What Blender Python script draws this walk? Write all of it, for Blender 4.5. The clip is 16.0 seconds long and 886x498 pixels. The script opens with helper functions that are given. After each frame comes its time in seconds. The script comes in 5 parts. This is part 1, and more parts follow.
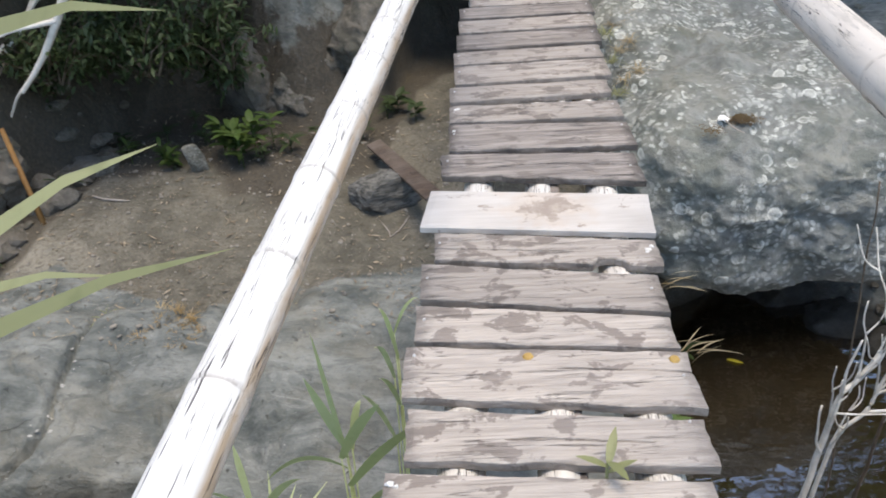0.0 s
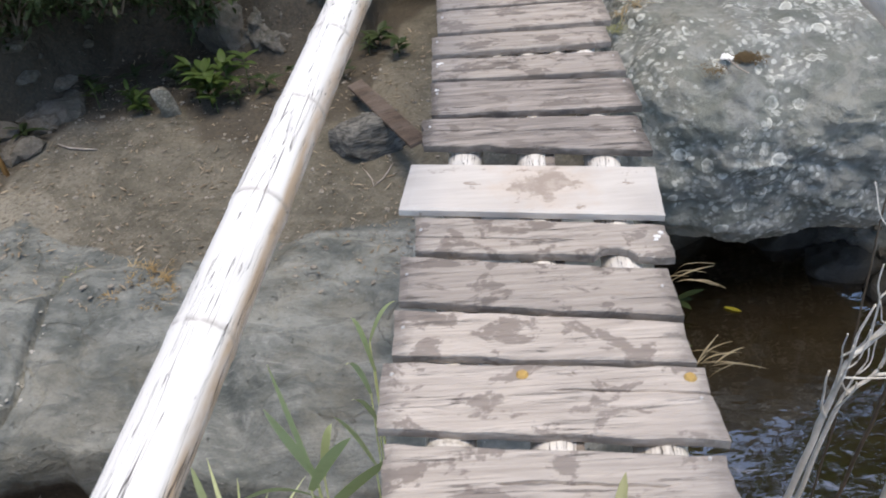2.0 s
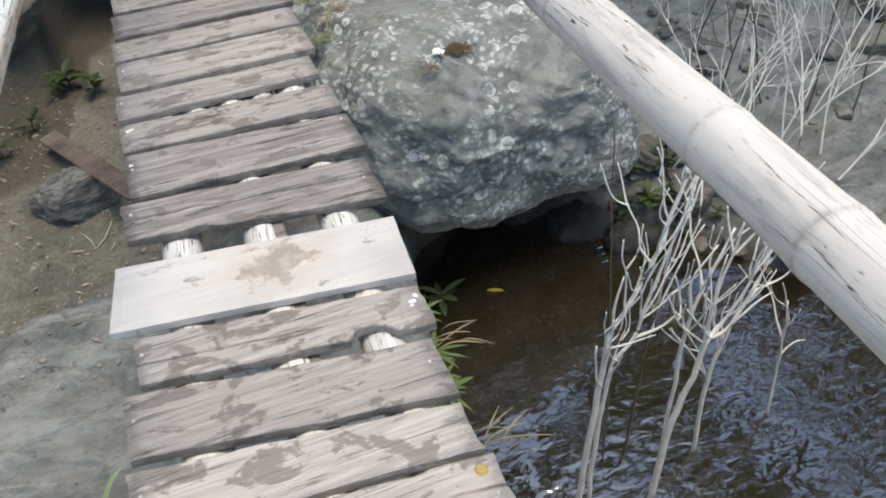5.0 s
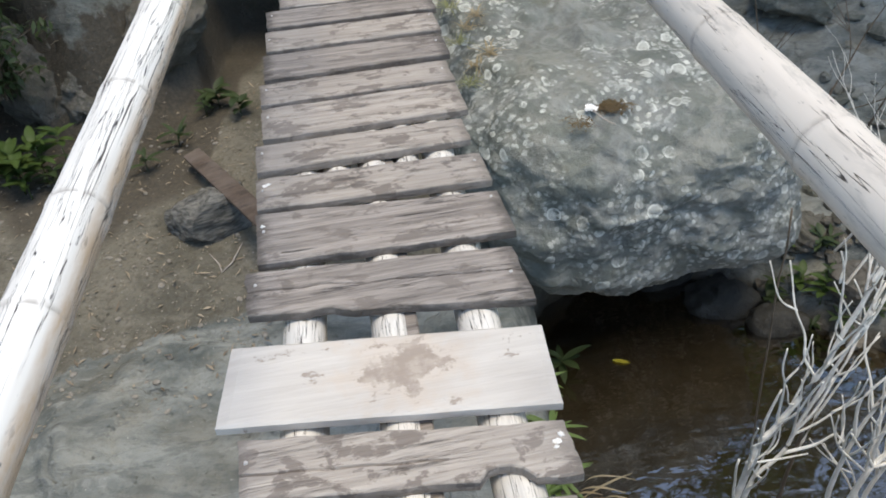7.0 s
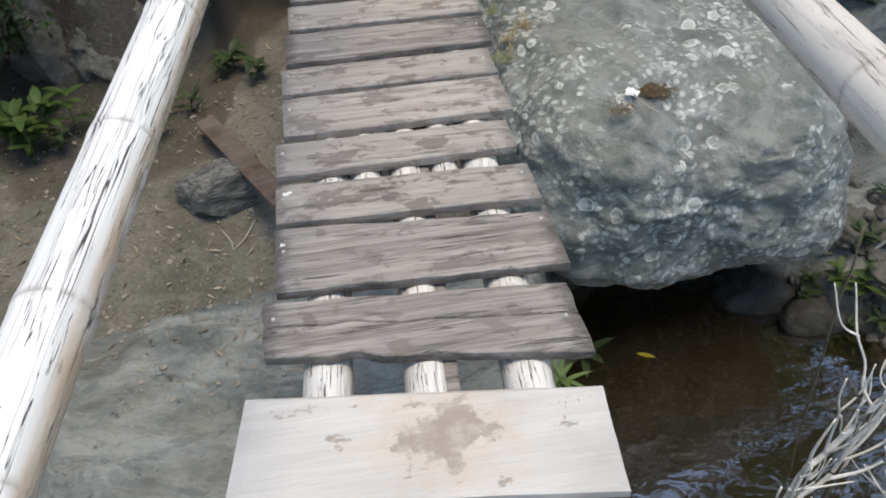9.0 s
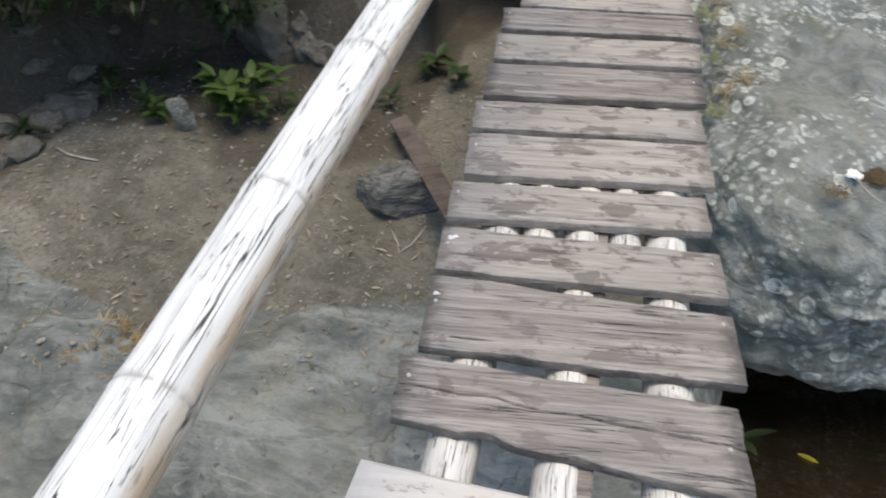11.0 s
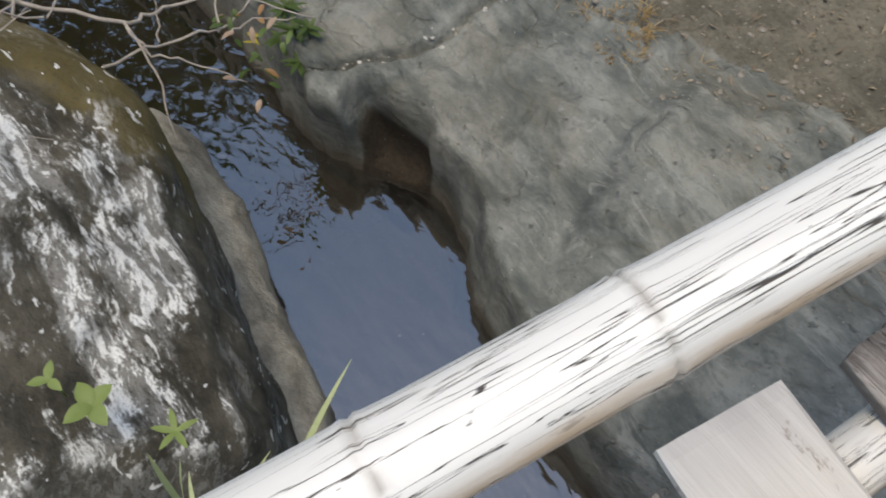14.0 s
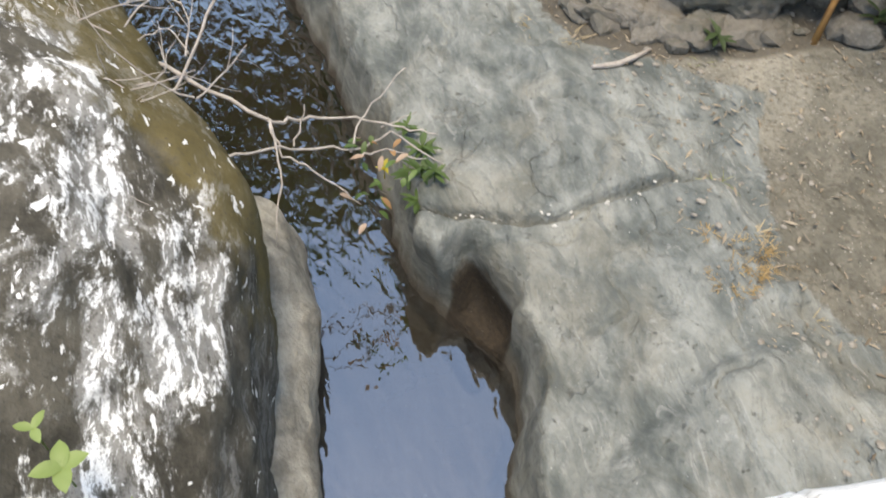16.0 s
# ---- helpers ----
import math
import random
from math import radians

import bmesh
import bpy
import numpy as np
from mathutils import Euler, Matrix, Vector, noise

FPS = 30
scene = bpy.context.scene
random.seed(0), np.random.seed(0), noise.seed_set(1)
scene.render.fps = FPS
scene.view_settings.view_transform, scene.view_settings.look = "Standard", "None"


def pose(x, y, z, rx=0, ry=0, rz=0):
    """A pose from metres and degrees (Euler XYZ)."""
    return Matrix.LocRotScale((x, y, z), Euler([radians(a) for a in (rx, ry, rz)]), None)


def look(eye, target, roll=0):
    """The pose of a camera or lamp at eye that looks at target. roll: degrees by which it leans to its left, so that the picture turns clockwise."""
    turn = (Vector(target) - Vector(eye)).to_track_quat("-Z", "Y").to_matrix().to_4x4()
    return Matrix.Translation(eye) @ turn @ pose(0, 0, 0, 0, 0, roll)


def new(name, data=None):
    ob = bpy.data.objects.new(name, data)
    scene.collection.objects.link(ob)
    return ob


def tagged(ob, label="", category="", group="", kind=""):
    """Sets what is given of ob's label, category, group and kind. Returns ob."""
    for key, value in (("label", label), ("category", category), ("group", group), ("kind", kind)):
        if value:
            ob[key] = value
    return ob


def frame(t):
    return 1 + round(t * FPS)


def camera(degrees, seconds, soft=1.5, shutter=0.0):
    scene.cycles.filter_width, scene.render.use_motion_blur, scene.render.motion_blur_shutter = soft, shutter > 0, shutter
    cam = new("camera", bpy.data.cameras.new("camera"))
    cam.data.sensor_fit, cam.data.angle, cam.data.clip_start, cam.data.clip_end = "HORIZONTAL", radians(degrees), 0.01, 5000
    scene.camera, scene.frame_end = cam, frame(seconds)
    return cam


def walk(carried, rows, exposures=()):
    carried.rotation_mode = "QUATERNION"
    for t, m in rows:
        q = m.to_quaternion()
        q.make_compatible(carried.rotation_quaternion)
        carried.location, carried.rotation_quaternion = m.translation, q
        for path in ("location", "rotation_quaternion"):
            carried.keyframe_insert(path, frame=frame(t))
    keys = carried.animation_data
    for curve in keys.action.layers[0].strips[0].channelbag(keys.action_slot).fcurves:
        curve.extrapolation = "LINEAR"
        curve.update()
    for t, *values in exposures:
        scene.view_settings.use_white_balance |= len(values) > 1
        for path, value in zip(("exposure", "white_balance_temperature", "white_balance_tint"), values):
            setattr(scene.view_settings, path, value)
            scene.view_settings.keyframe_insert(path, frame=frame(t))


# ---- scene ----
cam = camera(57.4, 16.0, soft=1.8, shutter=0.3)
PATH = [
    (0, (0.277, 0.081, 1.305), (0.209, 1.768, 0.232), -4.1),
    (0.5, (0.238, 0.169, 1.308), (0.264, 1.816, 0.173), -2.0),
    (1, (0.233, 0.237, 1.287), (0.264, 1.832, 0.082), -3.1),
    (1.5, (0.254, 0.308, 1.288), (0.194, 1.876, 0.047), -6.1),
    (2, (0.298, 0.414, 1.286), (0.245, 1.996, 0.063), -4.7),
    (2.5, (0.376, 0.515, 1.303), (0.631, 2.098, 0.107), -2.2),
    (3, (0.43, 0.557, 1.312), (1.036, 2.092, 0.183), -2.5),
    (5.3, (0.412, 0.821, 1.297), (0.889, 2.273, 0.008), -5.0),
    (5.5, (0.418, 0.879, 1.289), (0.853, 2.36, 0.018), -5.0),
    (6, (0.441, 0.973, 1.295), (0.798, 2.478, 0.028), -4.4),
    (6.5, (0.446, 1.042, 1.282), (0.708, 2.54, -0.016), -4.1),
    (7, (0.433, 1.083, 1.286), (0.684, 2.654, 0.074), -3.7),
    (7.5, (0.432, 1.159, 1.272), (0.659, 2.66, -0.03), -2.9),
    (8, (0.421, 1.251, 1.275), (0.661, 2.77, -0.004), -2.3),
    (8.2, (0.403, 1.286, 1.271), (0.648, 2.793, -0.02), -1.9),
    (10.5, (0.435, 1.576, 1.266), (0.408, 3.104, -0.025), -1.5),
    (11, (0.426, 1.612, 1.275), (0.23, 3.141, 0.001), -0.2),
    (11.5, (0.388, 1.654, 1.264), (-0.07, 3.128, -0.007), -0.9),
    (12, (0.331, 1.673, 1.235), (-0.302, 2.959, -0.159), 0.1),
    (12.5, (0.272, 1.67, 1.224), (-0.535, 2.723, -0.273), -1.1),
    (13, (0.236, 1.707, 1.227), (-0.593, 2.589, -0.365), 4.5),
    (13.5, (0.196, 1.77, 1.23), (-0.567, 2.562, -0.441), 9.2),
    (14, (0.197, 1.818, 1.199), (-0.59, 2.398, -0.545), 0.6),
    (14.5, (0.222, 1.9, 1.223), (-0.687, 2.373, -0.495), -4.8),
    (15, (0.221, 2.032, 1.185), (-0.685, 2.507, -0.535), 0.3),
    (15.5, (0.203, 2.054, 1.163), (-0.842, 2.536, -0.48), 5.0),
    (16, (0.212, 2.06, 1.185), (-0.972, 2.51, -0.362), 5.4),
]
walk(cam, [(t, look(eye, target, roll)) for t, eye, target, roll in PATH],
     exposures=[(0, 1.25, 7300, 9.5), (2, 1.14, 7300, 11), (3, 1.17, 7300, 7.5), (5.5, 1.2, 7300, 6), (8, 1.02, 7300, 6), (11, 1.08, 7300, 7), (13, 0.92, 7500, 7), (14, 0.84, 7700, 7), (14.5, 0.95, 7900, 7), (15, 1.03, 7900, 7), (15.5, 1.4, 7800, 7), (16, 1.74, 7800, 7)])

# ---- light ----
world = bpy.data.worlds.new("world")
scene.world = world
world.use_nodes = True
wn = world.node_tree
sky = wn.nodes.new("ShaderNodeTexSky")
sky.sky_type, sky.sun_disc = "NISHITA", False
sky.sun_elevation, sky.sun_rotation = radians(79), radians(153)
sky.dust_density, sky.ozone_density = 0.8, 3.0
wn.nodes["Background"].inputs["Strength"].default_value = 0.15
wn.links.new(sky.outputs[0], wn.nodes["Background"].inputs["Color"])
sun = new("sun", bpy.data.lights.new("sun", "SUN"))
sun.data.energy, sun.data.angle, sun.data.color = 1.3, radians(30), (1.0, 0.9, 0.77)
sun.matrix_world = look((0.8, -1.6, 10), (0, 0, 0))


# ---- materials ----
class Mat:
    """A small wrapper round a node material."""

    def __init__(self, name, rough=0.8, metal=0.0, spec=0.4):
        self.m = bpy.data.materials.new(name)
        self.m.use_nodes = True
        self.t = self.m.node_tree
        self.b = self.t.nodes["Principled BSDF"]
        self.b.inputs["Roughness"].default_value = rough
        self.b.inputs["Metallic"].default_value = metal
        self.b.inputs["Specular IOR Level"].default_value = spec
        self.geo = self.t.nodes.new("ShaderNodeNewGeometry")
        self.info = self.t.nodes.new("ShaderNodeObjectInfo")

    def node(self, kind, **sets):
        n = self.t.nodes.new(kind)
        for k, v in sets.items():
            n.inputs[k].default_value = v
        return n

    def link(self, a, b):
        self.t.links.new(a, b)

    def coords(self, scale=(1, 1, 1), rot=(0, 0, 0), source=None, shift=False):
        n = self.node("ShaderNodeMapping")
        n.inputs["Scale"].default_value = scale
        n.inputs["Rotation"].default_value = rot
        self.link(source or self.geo.outputs["Position"], n.inputs["Vector"])
        if shift:
            c = self.node("ShaderNodeCombineXYZ")
            m = self.math("MULTIPLY", self.info.outputs["Random"], 37.0)
            self.link(m, c.inputs[0])
            self.link(m, c.inputs[1])
            self.link(c.outputs[0], n.inputs["Location"])
        return n.outputs[0]

    def math(self, op, a, b=0.0, clamp=False):
        n = self.t.nodes.new("ShaderNodeMath")
        n.operation, n.use_clamp = op, clamp
        for i, v in enumerate((a, b)):
            if isinstance(v, (int, float)):
                n.inputs[i].default_value = v
            else:
                self.link(v, n.inputs[i])
        return n.outputs[0]

    def noise(self, vec, scale, detail=4.0, rough=0.55, distort=0.0):
        n = self.node("ShaderNodeTexNoise", Scale=scale, Detail=detail, Roughness=rough, Distortion=distort)
        self.link(vec, n.inputs["Vector"])
        return n.outputs["Fac"]

    def cells(self, vec, scale, feature="F1", rnd=1.0):
        n = self.node("ShaderNodeTexVoronoi", Scale=scale, Randomness=rnd)
        n.feature = feature
        self.link(vec, n.inputs["Vector"])
        return n.outputs["Distance"]

    def step(self, fac, lo, hi):
        n = self.node("ShaderNodeMapRange")
        n.interpolation_type = "SMOOTHSTEP"
        n.inputs["From Min"].default_value, n.inputs["From Max"].default_value = lo, hi
        self.link(fac, n.inputs["Value"])
        return n.outputs["Result"]

    def mix(self, fac, a, b, mode="MIX"):
        n = self.t.nodes.new("ShaderNodeMix")
        n.data_type, n.blend_type = "RGBA", mode
        for i, v in ((0, fac), (6, a), (7, b)):
            if isinstance(v, (int, float)):
                n.inputs[i].default_value = v
            elif isinstance(v, tuple):
                n.inputs[i].default_value = (*v, 1)
            else:
                self.link(v, n.inputs[i])
        return n.outputs[2]

    def done(self, colour, bump=None, dist=0.01, strength=1.0, rough=None):
        if isinstance(colour, tuple):
            self.b.inputs["Base Color"].default_value = (*colour, 1)
        else:
            self.link(colour, self.b.inputs["Base Color"])
        if bump is not None:
            n = self.node("ShaderNodeBump", Strength=strength, Distance=dist)
            self.link(bump, n.inputs["Height"])
            self.link(n.outputs[0], self.b.inputs["Normal"])
        if rough is not None:
            self.link(rough, self.b.inputs["Roughness"])
        return self.m


def mat_plank(name, light, dark, stain, amount, spot=None, deep=0.5):
    """Worn, unpainted board: grain along its length, dark damp stains with ragged edges."""
    m = Mat(name, 0.78)
    long = m.coords((2.5, 46, 20), shift=True)
    fine = m.coords((9, 190, 80), shift=True)
    grain = m.noise(long, 1.0, 6, 0.65, 0.15)
    hair = m.noise(fine, 1.0, 4, 0.6)
    tone = m.mix(m.step(grain, 0.25, 0.75), dark, light)
    tone = m.mix(m.math("MULTIPLY", m.step(hair, 0.5, 0.66), 0.6), tone, dark)
    check = m.noise(m.coords((2.2, 85, 34), shift=True), 1.0, 4, 0.55, 0.3)
    line = m.math("MULTIPLY", m.step(m.math("ABSOLUTE", m.math("SUBTRACT", check, 0.5)), 0.02, 0.004), m.step(m.noise(m.coords((4, 22, 9), shift=True), 1.0, 3), 0.5, 0.62))
    tone = m.mix(m.math("MULTIPLY", line, deep), tone, (0.06, 0.048, 0.04))
    patch = m.noise(m.coords((9, 13, 10), shift=True), 1.0, 9, 0.66, 0.3)
    mask = m.step(m.math("ADD", patch, m.math("MULTIPLY", m.math("SUBTRACT", hair, 0.5), 0.08)), amount, amount + 0.045)
    if spot:
        off = m.node("ShaderNodeVectorMath")
        off.operation = "DISTANCE"
        off.inputs[1].default_value = (spot[0], spot[1], 0)
        m.link(m.geo.outputs["Position"], off.inputs[0])
        blot = m.math("ADD", off.outputs["Value"], m.math("MULTIPLY", m.math("SUBTRACT", m.noise(m.coords(), 16, 6, 0.62), 0.5), 0.42))
        mask = m.math("MAXIMUM", mask, m.math("MULTIPLY", m.step(blot, spot[2], spot[2] - 0.03), m.math("ADD", 0.55, m.math("MULTIPLY", m.step(m.noise(m.coords(), 22, 5, 0.65), 0.4, 0.6), 0.45))))
        halo = m.math("MULTIPLY", m.step(blot, spot[2] + 0.12, spot[2] - 0.02), 0.4)
        tone = m.mix(halo, tone, (0.60, 0.47, 0.36))
    tone = m.mix(m.math("MULTIPLY", mask, 0.8), tone, stain)
    big = m.noise(m.coords((2.2, 3, 2), shift=True), 1.0, 3)
    tone = m.mix(m.math("MULTIPLY", m.step(big, 0.35, 0.7), 0.35), tone, (0.30, 0.27, 0.25))
    rim = m.node("ShaderNodeAttribute")
    rim.attribute_name = "rim"
    grime = m.step(m.math("ADD", rim.outputs["Fac"], m.math("MULTIPLY", m.math("SUBTRACT", m.noise(m.coords((14, 30, 20)), 1.0, 6, 0.7), 0.5), 1.3)), 0.45, 1.0)
    tone = m.mix(m.math("MULTIPLY", grime, min(0.75, 1.2 * deep)), tone, tuple(c * 0.5 for c in dark))
    vary = m.math("ADD", m.math("MULTIPLY", m.info.outputs["Random"], 0.3), 0.82)
    hsv = m.node("ShaderNodeHueSaturation")
    m.link(tone, hsv.inputs["Color"])
    m.link(vary, hsv.inputs["Value"])
    relief = m.math("ADD", m.math("MULTIPLY", grain, 0.7), m.math("MULTIPLY", hair, 0.3))
    relief = m.math("SUBTRACT", relief, m.math("MULTIPLY", line, 0.4 * deep))
    return m.done(hsv.outputs[0], relief, 0.014, 0.35 if deep == 0 else 1.0)


def mat_bamboo(name, pale, tan, sparse=0.0, blotch=0.0, sound=0.0):
    """Sun-bleached bamboo: long dark splits, a tan flank; the UV map holds the turn (0 to 1) and the metres along."""
    m = Mat(name, 0.55)
    uv = m.node("ShaderNodeUVMap").outputs[0]
    sep = m.node("ShaderNodeSeparateXYZ")
    m.link(uv, sep.inputs[0])
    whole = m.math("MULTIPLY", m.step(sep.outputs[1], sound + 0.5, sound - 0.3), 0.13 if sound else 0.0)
    line = None
    for a, b, turn, wide, lo in ((13, 1.3, 0.05, 0.0075, 0.38 + sparse), (27, 2.6, -0.06, 0.0105, 0.45 + sparse)):
        split = m.noise(m.coords((a, b, 1), (0, 0, turn), uv, True), 1.0, 3, 0.55, 0.3)
        ridge = m.math("ABSOLUTE", m.math("SUBTRACT", split, 0.5))
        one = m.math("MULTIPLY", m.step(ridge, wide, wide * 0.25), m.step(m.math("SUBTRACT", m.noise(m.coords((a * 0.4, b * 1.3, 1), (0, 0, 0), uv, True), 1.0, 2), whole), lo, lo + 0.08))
        line = one if line is None else m.math("MAXIMUM", line, one)
    spot = m.step(m.noise(m.coords((26, 16, 1), (0, 0, 0), uv, True), 1.0, 3, 0.6), 0.685, 0.72)
    soft = m.noise(m.coords((6, 1.2, 1), (0, 0, 0), uv, True), 1.0, 4)
    edge = m.math("ADD", sep.outputs[0], m.math("MULTIPLY", m.math("SUBTRACT", soft, 0.5), 0.12))
    flank = m.math("MULTIPLY", m.step(edge, 0.50, 0.56), m.step(edge, 0.95, 0.88))
    tone = m.mix(m.step(soft, 0.4, 0.75), pale, tuple(c * 0.84 for c in pale))
    flank = m.math("MULTIPLY", flank, m.math("ADD", 0.45, m.math("MULTIPLY", m.step(m.noise(m.coords((7, 7, 1), (0, 0, 0), uv, True), 1.0, 6, 0.7), 0.35, 0.6), 0.5)))
    tone = m.mix(flank, tone, tan)
    scar = m.math("MULTIPLY", flank, m.step(m.noise(m.coords((16, 14, 1), (0, 0, 0), uv, True), 1.0, 5, 0.7), 0.58, 0.66))
    tone = m.mix(m.math("MULTIPLY", scar, 0.8), tone, (0.16, 0.12, 0.085))
    tone = m.mix(m.math("MAXIMUM", line, m.math("MULTIPLY", spot, 0.8)), tone, (0.07, 0.06, 0.052))
    if blotch:
        grey = m.step(m.noise(m.coords((9, 5, 1), (0, 0, 0.2), uv, True), 1.0, 7, 0.68, 0.4), 0.5, 0.66)
        tone = m.mix(m.math("MULTIPLY", grey, blotch), tone, (0.30, 0.28, 0.25))
        fleck = m.step(m.noise(m.coords((40, 22, 1), (0, 0, 0), uv, True), 1.0, 3, 0.6), 0.64, 0.68)
        tone = m.mix(m.math("MULTIPLY", fleck, blotch), tone, (0.20, 0.18, 0.155))
    ring = m.node("ShaderNodeAttribute")
    ring.attribute_name = "ring"
    worn = m.math("MULTIPLY", ring.outputs["Fac"], m.step(m.noise(m.coords((14, 30, 1), (0, 0, 0), uv, True), 1.0, 3), 0.3, 0.6))
    tone = m.mix(m.math("MULTIPLY", worn, 0.75), tone, (0.30, 0.27, 0.235))
    return m.done(tone, m.math("SUBTRACT", m.math("MULTIPLY", soft, 0.3), line), 0.003, 0.8)


def mat_ground():
    """Bedrock, trodden earth and gravel in one sheet; the attribute 'cover' says how much earth lies on the rock."""
    m = Mat("ground", 0.85)
    p = m.coords()
    at = m.node("ShaderNodeAttribute")
    at.attribute_name = "cover"
    big = m.noise(p, 1.3, 5, 0.6, 0.5)
    mid = m.noise(m.coords((2, 3.4, 3), (0, 0, 0.6)), 1.1, 8, 0.66, 0.25)
    fine = m.noise(p, 34, 4, 0.65)
    rock = m.mix(m.step(mid, 0.3, 0.7), (0.072, 0.084, 0.08), (0.27, 0.282, 0.262))
    rock = m.mix(m.math("MULTIPLY", m.step(big, 0.48, 0.64), 0.3), rock, (0.25, 0.225, 0.17))
    folia = m.noise(m.coords((2.2, 7, 6), (0, 0, 0.5)), 1.0, 7, 0.7, 1.2)
    rock = m.mix(m.math("MULTIPLY", m.step(folia, 0.5, 0.63), 0.5), rock, (0.075, 0.086, 0.085))
    rock = m.mix(m.math("MULTIPLY", m.step(folia, 0.42, 0.34), 0.4), rock, (0.36, 0.365, 0.345))
    rock = m.mix(m.math("MULTIPLY", m.step(fine, 0.52, 0.7), 0.35), rock, (0.10, 0.105, 0.10))
    earth = m.mix(m.step(big, 0.35, 0.65), (0.094, 0.089, 0.07), (0.168, 0.156, 0.124))
    earth = m.mix(m.math("MULTIPLY", m.step(m.noise(p, 7, 6, 0.7, 0.4), 0.45, 0.65), 0.5), earth, (0.225, 0.207, 0.168))
    dry = m.node("ShaderNodeAttribute")
    dry.attribute_name = "dry"
    earth = m.mix(m.math("MULTIPLY", dry.outputs["Fac"], m.step(big, 0.2, 0.6)), earth, (0.35, 0.332, 0.28))
    earth = m.mix(m.math("MULTIPLY", m.step(fine, 0.45, 0.7), 0.6), earth, (0.065, 0.055, 0.043))
    grit = m.step(m.cells(p, 42), 0.2, 0.12)
    grit = m.math("MULTIPLY", grit, m.step(m.noise(p, 9, 2), 0.5, 0.62))
    earth = m.mix(grit, earth, (0.36, 0.34, 0.29))
    soil_shade = m.node("ShaderNodeAttribute")
    soil_shade.attribute_name = "soil_shade"
    hm = m.step(m.math("ADD", soil_shade.outputs["Fac"], m.math("MULTIPLY", m.math("SUBTRACT", big, 0.5), 0.8)), 0.35, 0.7)
    earth = m.mix(m.math("MULTIPLY", hm, 0.8), earth, m.mix(m.step(fine, 0.4, 0.65), (0.045, 0.038, 0.03), (0.09, 0.075, 0.055)))
    # shade under the overhanging bank, painted near-black on the hollow's floor
    hollow_shade = m.step(soil_shade.outputs["Fac"], 1.15, 1.9)
    edge = m.math("ADD", at.outputs["Fac"], m.math("MULTIPLY", m.math("SUBTRACT", m.noise(p, 5, 5, 0.65), 0.5), 0.9))
    tone = m.mix(m.step(edge, 0.42, 0.58), rock, earth)
    sep = m.node("ShaderNodeSeparateXYZ")
    m.link(m.geo.outputs["Position"], sep.inputs[0])
    wet = m.step(m.math("ADD", sep.outputs[2], m.math("MULTIPLY", mid, 0.2)), -2.62, -2.85)
    tone = m.mix(m.math("MULTIPLY", wet, 0.8), tone, (0.055, 0.04, 0.024))
    tone = m.mix(m.math("MULTIPLY", hollow_shade, 0.92), tone, m.mix(m.step(fine, 0.4, 0.65), (0.016, 0.012, 0.008), (0.034, 0.025, 0.016)))
    warp = m.node("ShaderNodeVectorMath")
    wn_ = m.node("ShaderNodeTexNoise", Scale=4.0, Detail=4.0)
    m.link(p, wn_.inputs["Vector"])
    ws = m.node("ShaderNodeVectorMath")
    ws.operation = "SCALE"
    ws.inputs["Scale"].default_value = 0.35
    m.link(wn_.outputs["Color"], ws.inputs[0])
    m.link(p, warp.inputs[0])
    m.link(ws.outputs[0], warp.inputs[1])
    seam = m.step(m.cells(warp.outputs[0], 1.7, "DISTANCE_TO_EDGE"), 0.022, 0.004)
    seam = m.math("MULTIPLY", seam, m.step(m.noise(p, 2.2, 3), 0.5, 0.6))
    seam = m.math("MULTIPLY", seam, m.step(edge, 0.5, 0.35))
    tone = m.mix(m.math("MULTIPLY", seam, 0.22), tone, (0.07, 0.065, 0.055))
    pits = m.step(m.noise(p, 15, 5, 0.7), 0.62, 0.72)
    tone = m.mix(m.math("MULTIPLY", pits, 0.5), tone, (0.085, 0.085, 0.077))
    chips = m.step(m.noise(p, 60, 2, 0.5), 0.74, 0.77)
    tone = m.mix(m.math("MULTIPLY", chips, 0.7), tone, (0.5, 0.49, 0.46))
    relief = m.math("ADD", m.math("MULTIPLY", mid, 1.0), m.math("MULTIPLY", fine, 0.25))
    relief = m.math("SUBTRACT", relief, m.math("MULTIPLY", folia, 0.3))
    relief = m.math("SUBTRACT", relief, m.math("ADD", m.math("MULTIPLY", seam, 0.25), m.math("MULTIPLY", pits, 0.25)))
    return m.done(tone, relief, 0.055, 0.85)


